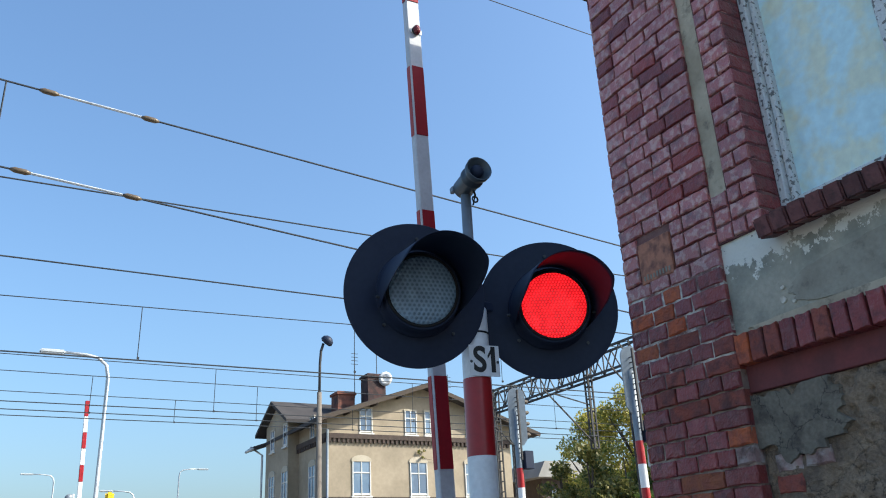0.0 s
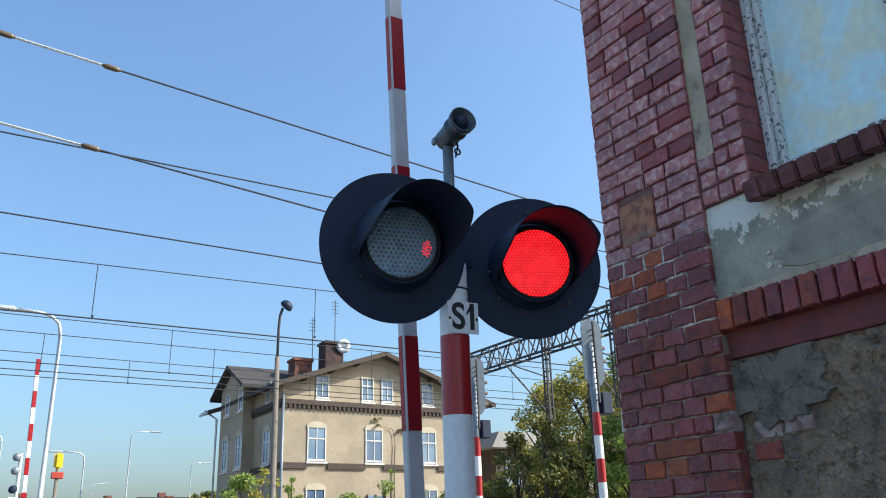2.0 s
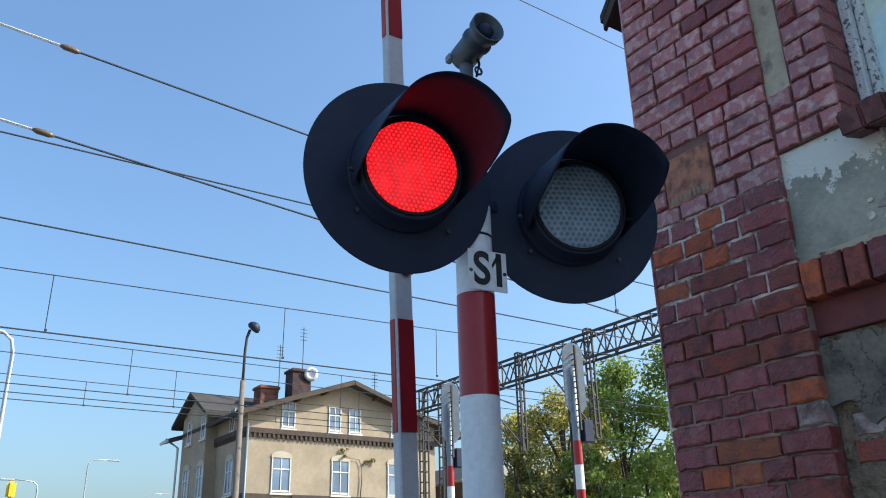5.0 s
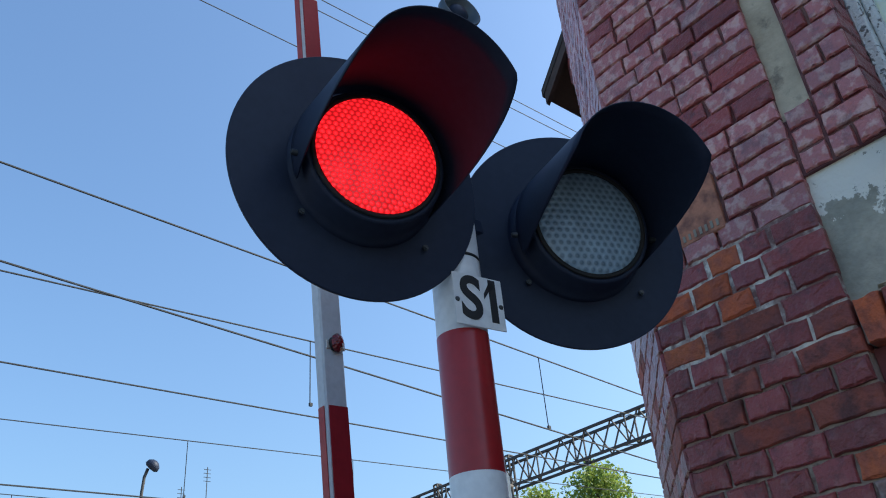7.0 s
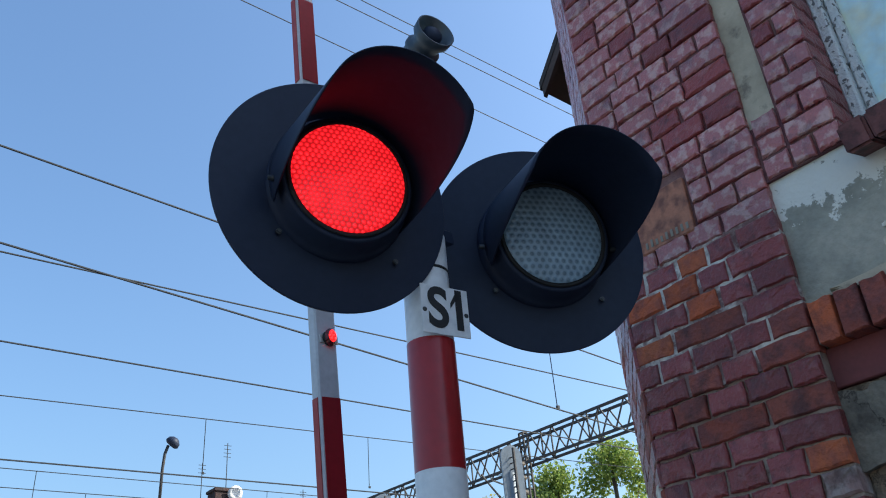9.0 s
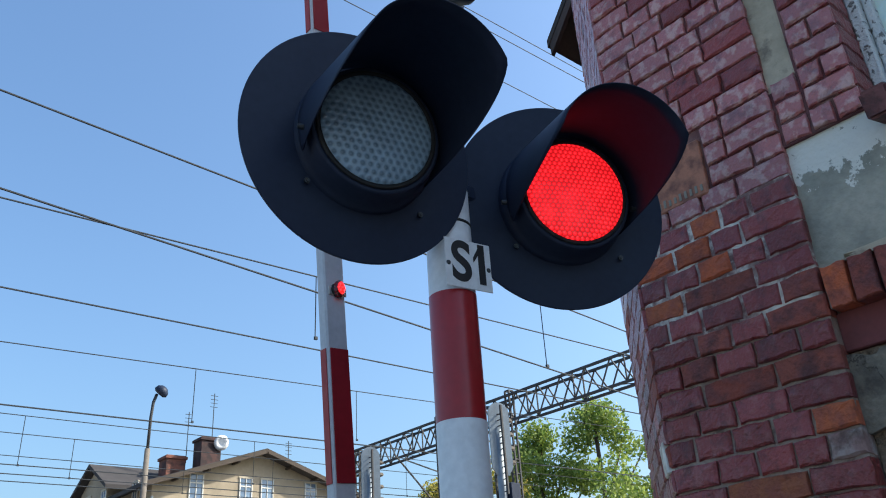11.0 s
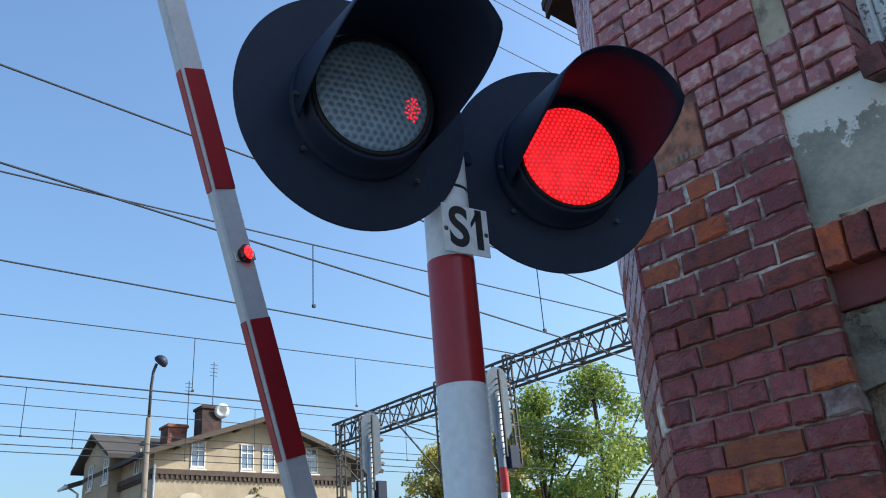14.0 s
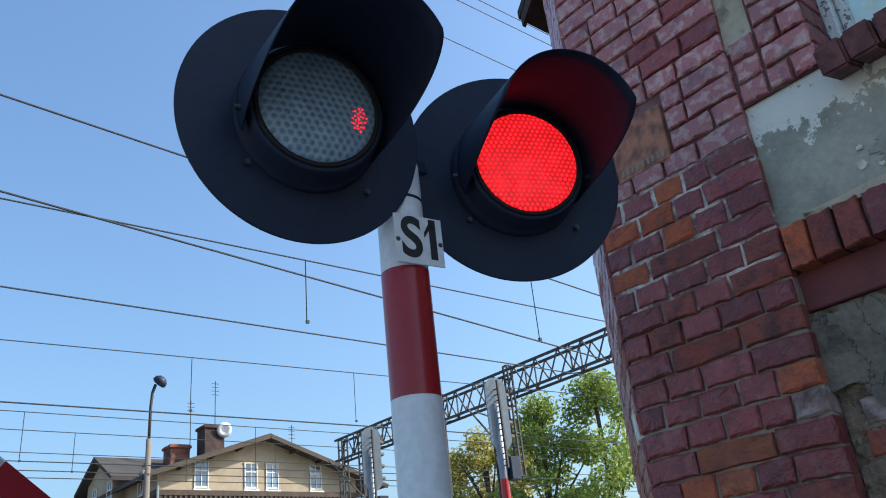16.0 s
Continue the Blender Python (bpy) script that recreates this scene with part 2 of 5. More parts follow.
M_CONC = material("weathered_concrete", (0.28, 0.25, 0.20), 0.9, second=(0.2, 0.17, 0.13), scale=3, bump=0.2)
M_STUCCO = material("beige_stucco", (0.36, 0.295, 0.215), 0.92, second=(0.28, 0.23, 0.165), scale=0.7, amount=0.8, bump=0.1, fine=6)
M_CORNICE = material("dark_brick_cornice", (0.06, 0.043, 0.037), 0.9, second=(0.10, 0.07, 0.055), scale=3, bump=0.1)
M_SURROUND = material("white_window_surround", (0.62, 0.61, 0.58), 0.8, second=(0.6, 0.58, 0.54), scale=2, bump=0.03)
M_HEAD = material("cream_stucco_head", (0.47, 0.41, 0.32), 0.9, second=(0.38, 0.33, 0.25), scale=2, bump=0.05)
M_GLASS = material("dark_window_glass", (0.08, 0.125, 0.20), 0.06, second=(0.18, 0.26, 0.36), scale=0.8, amount=0.8, bump=0.0, spec=0.9)
M_SHEET = material("dark_roof_sheet", (0.055, 0.05, 0.05), 0.9, second=(0.08, 0.072, 0.07), scale=1.5, bump=0.05, spec=0.2)
M_WOOD = material("dark_eave_timber", (0.06, 0.042, 0.03), 0.8, bump=0.1)
M_CHIM = material("sooty_chimney_brick", (0.20, 0.075, 0.05), 0.9, second=(0.05, 0.03, 0.027), scale=2.5, amount=0.9, bump=0.2)
M_SOOT = material("black_soot_brick", (0.035, 0.022, 0.022), 0.9, second=(0.09, 0.04, 0.035), scale=3, amount=0.7, bump=0.2)
M_EDGE = material("faded_red_foil", (0.36, 0.035, 0.035), 0.6, second=(0.42, 0.08, 0.06), scale=9, amount=0.6, bump=0.03)
M_POLE = material("weathered_dark_concrete", (0.17, 0.145, 0.12), 0.9, second=(0.12, 0.1, 0.085), scale=4, bump=0.1)
M_COAT = material("grey_plaster_coat", (0.38, 0.345, 0.27), 0.93, second=(0.30, 0.27, 0.21), scale=7, amount=0.8, bump=0.35, fine=60)
M_BARK = material("bark", (0.085, 0.065, 0.05), 0.95, second=(0.05, 0.04, 0.03), scale=5, bump=0.4)
M_LEAF = leaf_material("green_leaves", (0.10, 0.19, 0.04), (0.36, 0.42, 0.09))
M_LEAFY = leaf_material("yellowing_leaves", (0.16, 0.20, 0.04), (0.58, 0.47, 0.11))
M_LEAFD = leaf_material("dark_leaves", (0.06, 0.10, 0.028), (0.32, 0.27, 0.08))
M_GROUND = material("trodden_gravel", (0.28, 0.255, 0.22), 0.95, second=(0.055, 0.052, 0.045), scale=0.8, bump=0.4, fine=25)
M_GRASS = material("bank_grass", (0.05, 0.07, 0.022), 0.95, second=(0.09, 0.085, 0.035), scale=0.6, amount=0.8, bump=0.4, fine=5)
M_ROAD = material("asphalt", (0.16, 0.155, 0.15), 0.9, second=(0.08, 0.078, 0.075), scale=1.2, bump=0.3, fine=60)
M_YELLOW = material("yellow_sign_plastic", (0.78, 0.52, 0.02), 0.4, bump=0.0)
M_SIGNRED = material("red_sign_plastic", (0.45, 0.06, 0.04), 0.4, bump=0.0)
M_BLUE = material("blue_sign", (0.03, 0.12, 0.42), 0.4, bump=0.0)
M_GREYWALL = material("grey_concrete_wall", (0.30, 0.29, 0.27), 0.9, second=(0.22, 0.21, 0.2), scale=0.8, bump=0.1)
M_BRICKFAR = material("far_brick_wall", (0.12, 0.075, 0.06), 0.9, second=(0.09, 0.06, 0.05), scale=0.4, bump=0.05)


def limewashed_plaster():
    """Grey plaster with flakes of limewash that grow thicker towards the sill, broken by sharp-edged losses."""
    m = material("limewashed_plaster", (0.46, 0.42, 0.33), 0.95, second=(0.27, 0.26, 0.21), scale=6, amount=0.9, bump=0.5, fine=60)
    n, l = m.node_tree.nodes, m.node_tree.links
    geo = n.new("ShaderNodeNewGeometry")
    sep = n.new("ShaderNodeSeparateXYZ")
    l.new(geo.outputs["Position"], sep.inputs["Vector"])
    rise = n.new("ShaderNodeMapRange")
    rise.inputs["From Min"].default_value, rise.inputs["From Max"].default_value = 2.52, 2.68
    rise.inputs["To Min"].default_value, rise.inputs["To Max"].default_value = -0.20, 0.13
    l.new(sep.outputs["Z"], rise.inputs["Value"])
    flakes = n.new("ShaderNodeTexNoise")
    flakes.inputs["Scale"].default_value, flakes.inputs["Detail"].default_value, flakes.inputs["Roughness"].default_value = 17.0, 10, 0.72
    l.new(geo.outputs["Position"], flakes.inputs["Vector"])
    add = n.new("ShaderNodeMath")
    add.operation = "ADD"
    l.new(flakes.outputs["Fac"], add.inputs[0])
    l.new(rise.outputs["Result"], add.inputs[1])
    cut = n.new("ShaderNodeMapRange")
    cut.inputs["From Min"].default_value, cut.inputs["From Max"].default_value = 0.52, 0.54
    l.new(add.outputs[0], cut.inputs["Value"])
    mix = n.new("ShaderNodeMixRGB")
    mix.inputs["Color2"].default_value = (0.80, 0.76, 0.66, 1)
    bsdf = n["Principled BSDF"]
    l.new(bsdf.inputs["Base Color"].links[0].from_socket, mix.inputs["Color1"])
    l.new(cut.outputs["Result"], mix.inputs["Fac"])
    l.new(mix.outputs["Color"], bsdf.inputs["Base Color"])
    return m


M_LIMED = limewashed_plaster()


# ---- mesh helpers ----
def mesh(name, bm, mat, smooth=False):
    me = bpy.data.meshes.new(name)
    bm.to_mesh(me)
    bm.free()
    me.materials.append(mat)
    if smooth:
        for p in me.polygons:
            p.use_smooth = True
    return me


def part(name, bm, mat, parent=None, label="", smooth=False, at=None):
    ob = new(name, mesh(name, bm, mat, smooth))
    if parent:
        ob.parent = parent
    if at is not None:
        ob.matrix_basis = at
    return tagged(ob, label) if label else ob


def thing(name, m, label, category, group="", kind=""):
    ob = new(name)
    ob.matrix_basis = m
    return tagged(ob, label, category, group, kind)


def box(lo, hi, bevel=0.0, segments=1):
    bm = bmesh.new()
    bmesh.ops.create_cube(bm, size=1.0)
    for v in bm.verts:
        v.co = Vector([(a + b) / 2 + c * (b - a) for a, b, c in zip(lo, hi, v.co)])
    if bevel:
        bmesh.ops.bevel(bm, geom=bm.edges[:], offset=bevel, segments=segments, affect="EDGES")
    return bm


def add_box(bm, lo, hi):
    m = Matrix.Translation([(a + b) / 2 for a, b in zip(lo, hi)]) @ Matrix.Diagonal([b - a for a, b in zip(lo, hi)] + [1])
    bmesh.ops.create_cube(bm, size=1.0, matrix=m)


def beam(bm, p, q, w, d=None):
    """A square bar from p to q."""
    p, q = Vector(p), Vector(q)
    m = Matrix.Translation((p + q) / 2) @ (q - p).to_track_quat("Z", "Y").to_matrix().to_4x4() @ Matrix.Diagonal((w, d or w, (q - p).length, 1))
    bmesh.ops.create_cube(bm, size=1.0, matrix=m)


def turned(profile, n=32, bm=None, m=None):
    """A solid of revolution round z from (radius, height) pairs."""
    bm = bm or bmesh.new()
    rings = []
    for r, z in profile:
        ring = []
        for i in range(n if r > 1e-6 else 1):
            a = 2 * math.pi * i / n
            co = Vector((r * math.cos(a), r * math.sin(a), z))
            ring.append(bm.verts.new(m @ co if m else co))
        rings.append(ring)
    for a, b in zip(rings, rings[1:]):
        for i in range(n):
            j = (i + 1) % n
            vs = [a[i % len(a)], a[j % len(a)], b[j % len(b)], b[i % len(b)]]
            vs = list(dict.fromkeys(vs))
            if len(vs) > 2:
                bm.faces.new(vs)
    return bm


def tube(points, r, n=8):
    bm = bmesh.new()
    pts = [Vector(p) for p in points]
    rings = []
    for i, p in enumerate(pts):
        d = (pts[min(i + 1, len(pts) - 1)] - pts[max(i - 1, 0)]).normalized()
        q = d.to_track_quat("Z", "Y")
        rr = r[i] if isinstance(r, (list, tuple)) else r
        rings.append([bm.verts.new(p + q @ Vector((rr * math.cos(2 * math.pi * k / n), rr * math.sin(2 * math.pi * k / n), 0))) for k in range(n)])
    for a, b in zip(rings, rings[1:]):
        for k in range(n):
            bm.faces.new((a[k], a[(k + 1) % n], b[(k + 1) % n], b[k]))
    bm.faces.new(rings[0][::-1])
    bm.faces.new(rings[-1])
    return bm


def prism(outline, y0, y1):
    """An outline of (x, z) pairs drawn out from y0 to y1."""
    bm = bmesh.new()
    a = [bm.verts.new((x, y0, z)) for x, z in outline]
    b = [bm.verts.new((x, y1, z)) for x, z in outline]
    n = len(outline)
    for i in range(n):
        bm.faces.new((a[i], a[(i + 1) % n], b[(i + 1) % n], b[i]))
    bm.faces.new(a[::-1])
    bm.faces.new(b)
    bmesh.ops.recalc_face_normals(bm, faces=bm.faces[:])
    return bm


# ---- ground ----
bm = bmesh.new()
bmesh.ops.create_grid(bm, x_segments=2, y_segments=2, size=1500)
tagged(part("ground", bm, M_GROUND), "grey trodden gravel and earth ground", "ground", kind="structure")
bm = box((-7.0, -40, -0.2), (0.9, 60, 0.03))
tagged(part("road", bm, M_ROAD), "grey asphalt road over the railway crossing", "road", kind="structure")

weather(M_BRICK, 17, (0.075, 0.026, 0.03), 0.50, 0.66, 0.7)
weather(M_FLAKED_LIT, 13, (0.14, 0.045, 0.052), 0.52, 0.62, 0.6)
weather(M_DULL, 15, (0.07, 0.028, 0.028), 0.50, 0.64, 0.75)
weather(M_POINTING, 9, (0.15, 0.06, 0.055), 0.45, 0.56, 0.85)
weather(M_RAW, 19, (0.10, 0.035, 0.03), 0.53, 0.68, 0.6)
weather(M_WASH, 14, (0.10, 0.06, 0.05), 0.50, 0.65, 0.8)
weather(M_MORTAR, 13, (0.10, 0.055, 0.045), 0.53, 0.64, 0.7)
weather(M_RENDER, 6, (0.08, 0.062, 0.054), 0.50, 0.64, 0.7, 5.5, 0.010)
weather(M_PATCH, 9, (0.06, 0.05, 0.043), 0.52, 0.66, 0.75, 4.0, 0.012)
weather(M_PLASTER, 12, (0.12, 0.10, 0.08), 0.54, 0.66, 0.7)
weather(M_DARK, 16, (0.035, 0.02, 0.018), 0.50, 0.64, 0.7)
weather(M_COAT, 14, (0.16, 0.145, 0.12), 0.56, 0.68, 0.6)

# ---- crossing signal ----
def signal_head(parent, m, label, aim, lens_aim, corner, flare, reach):
    """A round black backboard with housing, visor, lens and lamp; its front faces -y."""
    turn = pose(0, 0, 0, 90)
    face = lens_aim @ turn
    back = turned([(0.0, 0.003), (0.2510, 0.003), (0.2525, 0.0015), (0.2525, -0.0015), (0.2510, -0.003), (0.0, -0.003)], 96, m=turn)
    head = part("signal_head", back, M_BLACK, parent, label, False, m)
    ring = turned([(0.150, -0.012), (0.150, 0.012), (0.144, 0.018), (0.137, 0.022), (0.135, 0.069), (0.132, 0.073), (0.125, 0.073), (0.1235, 0.064), (0.0, 0.020)], 48, m=face)
    part("housing", ring, M_BLACK, head, "round black lens housing", True)
    bm = turned([(0.125, 0.062), (0.125, 0.076), (0.1225, 0.078), (0.1160, 0.076), (0.1160, 0.062)], 48, m=face)
    part("lens_gasket", bm, M_RUBBER, head, "black rubber gasket", True)
    # lens disc, gently domed
    prof = [(0.1170 * math.sin(k / 8 * math.pi / 2), 0.073 + 0.011 * math.cos(k / 8 * math.pi / 2)) for k in range(9)]
    part("lens", turned(prof, 48, m=face), M_LENS, head, "grey moulded lens", True)
    # emitting disc, slid over the lens to show the lamp lit
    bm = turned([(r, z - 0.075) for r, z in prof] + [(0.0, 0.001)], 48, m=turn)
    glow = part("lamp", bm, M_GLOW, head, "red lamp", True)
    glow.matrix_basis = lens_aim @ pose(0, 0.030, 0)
    # visor: a rolled sheet, long above and running out at both sides
    bm = bmesh.new()
    n, r = 56, 0.149
    grid = []
    for i in range(n + 1):
        a = radians(-104 + 234 * i / n)
        end, bend = (104, corner - 16) if a < 0 else (130, corner)
        u = min(1.0, (end - abs(math.degrees(a))) / (end - bend))
        long = 0.02 + reach * (u ** 1.15 * (1 - 0.25 * u * u) / 0.75 if u < 1 else 1.0)
        row = []
        for k in range(9):
            d = 0.035 + (long - 0.015) * k / 8
            rr = r + flare * (d / 0.3) * (0.4 + 0.6 * math.cos(a / 1.4))
            row.append(bm.verts.new(aim @ Vector((rr * math.sin(a), -d, rr * math.cos(a)))))
        grid.append(row)
    for a, b in zip(grid, grid[1:]):
        for k in range(8):
            bm.faces.new((a[k], b[k], b[k + 1], a[k + 1]))
    bmesh.ops.recalc_face_normals(bm, faces=bm.faces[:])
    bmesh.ops.solidify(bm, geom=bm.faces[:], thickness=0.0022)
    part("visor", bm, M_BLACK, head, "long black visor", True)
    for x, z in ((-0.115, -0.112), (0.13, -0.13), (0.0, 0.195)):
        bm = turned([(0.0, 0.016), (0.003, 0.016), (0.0035, 0.014), (0.0055, 0.014), (0.006, 0.010)], 14, m=pose(x, 0, z, 90))
        part("screw", bm, M_SCREW, head, "small zinc screw")
    for x in (-0.146, 0.146):
        bm = turned([(0.0, 0.012), (0.005, 0.011), (0.006, 0.0)], 12, m=pose(x, -0.06, -0.03, 0, 90 if x > 0 else -90))
        part("visor_rivet", bm, M_SCREW, head, "small visor rivet")
    bm = turned([(0.0, -0.115), (0.085, -0.115), (0.115, -0.08), (0.12, -0.008), (0.0, -0.008)], 32, m=turn)
    part("rear_cover", bm, M_BLACK, head, "black rear cover", True)
    return glow


PX, PY = 1.535, 2.460
crossing_signal = thing("crossing_signal", pose(PX, PY, 0), "crossing signal on a red and white post, red lamps flashing", "signal")
BAND = 0.262
bm = turned([(0.0, 0.0), (0.13, 0.0), (0.13, 0.02), (0.06, 0.03), (0.058, 0.05), (0.0, 0.05)], 32)
part("base_flange", bm, M_STEEL, crossing_signal, "grey steel flange", True)
z = 2.247 - 8 * BAND
for i in range(8):
    bm = turned([(0.0495, max(z, 0.05)), (0.0495, z + BAND)], 40)
    part("band", bm, M_RED if i % 2 else M_WHITE, crossing_signal, "red band" if i % 2 else "white band", True)
    z += BAND
bm = turned([(0.0487, 2.247), (0.0487, 2.492), (0.046, 2.50), (0.026, 2.505), (0.024, 2.54), (0.0, 2.54)], 40)
part("post_top", bm, M_WHITE, crossing_signal, "white post top with a narrow neck", True)
bm = turned([(0.0195, 2.50), (0.0195, 2.985), (0.0, 2.985)], 20)
part("upper_tube", bm, M_STEEL, crossing_signal, "thin grey tube", True)
bm = box((-0.20, -0.012, 2.495), (0.20, 0.028, 2.535), 0.006)
part("cross_arm", bm, M_BLACK, crossing_signal, "black cross arm")
bm = box((-0.014, -0.02, 2.44), (0.014, 0.02, 2.54), 0.005)
part("bracket", bm, M_STEEL, crossing_signal, "grey steel bracket")
part("cable_clip", turned([(0.0489, 2.403), (0.0500, 2.404), (0.0500, 2.409), (0.0489, 2.410)], 32), M_RUBBER, crossing_signal, "black cable tie", True)
# heads: places in the post's space
HEAD_L = pose(-0.2404, -0.0252, 2.5186, 5.9, 0, -9.4)
HEAD_R = pose(0.2569, -0.1018, 2.4998, 5.0, 0, -27.9)
AIM_L, AIM_R = pose(0, 0, 0, 4.15, -10.3, 0.05), pose(0, 0, 0, 5.8, -12.0, 6.5)
LENS_L, LENS_R = pose(0.0045, 0, 0, 0.7, 0, -3.9), pose(0.0045, 0, 0, 1.5, 0, 3.9)
lamp_l = signal_head(crossing_signal, HEAD_L, "round black signal head with long visor", AIM_L, LENS_L, 69, 0.0052, 0.281)
lamp_r = signal_head(crossing_signal, HEAD_R, "round black signal head beside the brick wall", AIM_R, LENS_R, 75.5, 0.0105, 0.264)
# added emitting dots that stand for a faint red glow at one side of a lens
bm = bmesh.new()
re = random.Random(21)
for k in range(26):
    a, q = 2.4 * k, 0.024 * math.sqrt(k / 26)
    turned([(0.0026 * math.sin(i / 4 * math.pi), -0.0016 * math.cos(i / 4 * math.pi)) for i in range(5)], 8, bm, pose(0.70 * q * math.cos(a) + re.uniform(-0.001, 0.001), 0, 1.15 * q * math.sin(a) + re.uniform(-0.001, 0.001), 90))
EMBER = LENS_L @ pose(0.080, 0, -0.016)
ember = part("glow_dots", bm, M_EMBER, lamp_l.parent, "faint red glowing dots", True, EMBER @ pose(0, 0.02, 0))
# number plate of the signal
sign = part("sign_plate", box((-0.056, -0.003, -0.054), (0.056, 0.0, 0.054), 0.001), M_WHITE, crossing_signal, "white plate lettered S1", at=pose(-0.001, -0.0545, 2.300, 0, 0, -8))


def lettering(text, size, depth, mat, parent, m, bold=0.0018, name="lettering"):
    cu = bpy.data.curves.new(name, "FONT")
    cu.body, cu.size, cu.extrude, cu.offset = text, size, depth, bold
    cu.align_x, cu.align_y = "CENTER", "CENTER"
    tmp = new(name, cu)
    me = bpy.data.meshes.new_from_object(tmp.evaluated_get(bpy.context.evaluated_depsgraph_get()))
    bpy.data.objects.remove(tmp)
    me.materials.append(mat)
    ob = new(name, me)
    ob.parent, ob.matrix_basis = parent, m
    return ob


bpy.context.view_layer.update()
tagged(lettering("S", 0.108, 0.0005, M_INK, sign, pose(-0.018, -0.0038, 0.0, 90) @ Matrix.Diagonal((1, 1.14, 1, 1)), 0.0026), "black letter S")
numeral = tagged(lettering("1", 0.108, 0.0005, M_INK, sign, pose(0.032, -0.0038, 0.0, 90) @ Matrix.Diagonal((1, 1.14, 1, 1)), 0.0026), "black numeral 1")
part("numeral_flag", prism([(-0.020, 0.016), (-0.006, 0.038), (0.002, 0.038), (0.002, 0.025), (-0.005, 0.025), (-0.020, 0.006)], -0.0043, -0.0033), M_INK, sign, "flag of the numeral", at=pose(0.032, 0, 0) @ Matrix.Diagonal((1, 1, 1.14, 1)))
for x in (-0.049, 0.049):
    part("rivet", turned([(0.0, 0.006), (0.004, 0.005), (0.0052, 0.003)], 12, m=pose(x, 0, -0.004, 90)), M_SCREW, sign)
# warning sounder on the tube
aim = Vector((-0.10, -0.97, 0.12))
sm = Matrix.Translation((0.0, 0.0, 2.985)) @ aim.to_track_quat("Z", "Y").to_matrix().to_4x4()
siren = part("sounder", turned([(0.0, -0.03), (0.034, -0.03), (0.040, -0.022), (0.040, 0.055), (0.045, 0.058), (0.045, 0.068), (0.036, 0.072), (0.036, 0.088), (0.048, 0.104), (0.050, 0.128), (0.046, 0.128), (0.040, 0.106), (0.0, 0.098)], 32), M_SIREN, crossing_signal, "grey metal warning sounder", True, sm)
part("horn_cone", turned([(0.026, 0.100), (0.024, 0.118), (0.014, 0.126), (0.0, 0.127)], 24), M_BLACK, siren, "dark horn mouth", True)
part("clamp", box((-0.045, -0.012, -0.045), (-0.028, 0.012, -0.02), 0.003), M_STEEL, siren)
part("eye_bolt", tube([(0.012 * math.cos(a / 8 * math.pi * 2), 0, 0.012 * math.sin(a / 8 * math.pi * 2)) for a in range(9)], 0.0035, 6), M_SCREW, crossing_signal, "small eye bolt", True, pose(0.028, -0.02, 2.93))
part("cable", tube([(0.012, -0.03, 2.90), (0.02, -0.035, 2.94), (0.0, -0.045, 2.985)], 0.004, 6), M_RUBBER, crossing_signal, "thin black cable", True)

# ---- barrier ----
BX, BY, BZ = 2.015, 3.5, 1.296
barrier_machine = thing("barrier_machine", pose(BX, BY, 0), "grey steel barrier drive cabinet beside the post", "barrier machine")
part("cabinet", box((-0.20, -0.02, 0.05), (0.30, 0.40, 1.12), 0.012, 2), M_STEEL, barrier_machine)
part("lid", box((-0.22, -0.04, 1.12), (0.32, 0.42, 1.16), 0.008, 2), M_STEEL, barrier_machine, "grey sloping lid")
part("plinth", box((-0.25, -0.07, -0.05), (0.35, 0.45, 0.05), 0.01), M_CONC, barrier_machine, "concrete plinth")
part("shaft", turned([(0.0, -0.30), (0.04, -0.30), (0.04, 0.04), (0.0, 0.04)], 20, m=pose(0, 0, BZ, 90)), M_SCREW, barrier_machine, "steel shaft", True)

barrier_boom = thing("barrier_boom", pose(BX, BY, BZ), "red and white barrier boom with small red lamps, coming down", "barrier boom")
OFF = -0.018


def boom_body(z0, z1):
    w, d, c = 0.041, 0.024, 0.006
    outline = [(-w, -d + c), (-w + c, -d), (w - c, -d), (w, -d + c), (w, d - c), (w - c, d), (-w + c, d), (-w, d - c)]
    bm = bmesh.new()
    a = [bm.verts.new((OFF + x, y, z0)) for x, y in outline]
    b = [bm.verts.new((OFF + x, y, z1)) for x, y in outline]
    for i in range(8):
        bm.faces.new((a[i], a[(i + 1) % 8], b[(i + 1) % 8], b[i]))
    bm.faces.new(a[::-1])
    bm.faces.new(b)
    part("boom_beam", bm, M_BOOM, barrier_boom, "white aluminium beam")


edges = [1.70, 2.085, 2.52, 2.955, 3.387, 3.825, 4.255, 4.69, 5.125, 5.56, 5.995, 6.43]
boom_body(1.60 - BZ, 6.43 - BZ)
for i, (a, b) in enumerate(zip(edges, edges[1:])):
    if i % 2:
        part("red_foil", box((OFF - 0.032, -0.0275, a - BZ), (OFF + 0.038, -0.0240, b - BZ), 0.0008), M_REDFOIL, barrier_boom, "dark red reflective foil")
        part("side_foil", box((OFF - 0.0445, -0.016, a - BZ), (OFF - 0.0410, 0.016, b - BZ), 0.0008), M_EDGE, barrier_boom, "faded orange side foil")
        part("rear_foil", box((OFF - 0.035, 0.0240, a - BZ), (OFF + 0.035, 0.0275, b - BZ), 0.0008), M_REDFOIL, barrier_boom, "dark red reflective foil")
part("holder", box((OFF - 0.052, -0.055, -0.12), (OFF + 0.055, 0.04, 0.49), 0.008, 2), M_STEEL, barrier_boom, "dark grey steel boom holder")
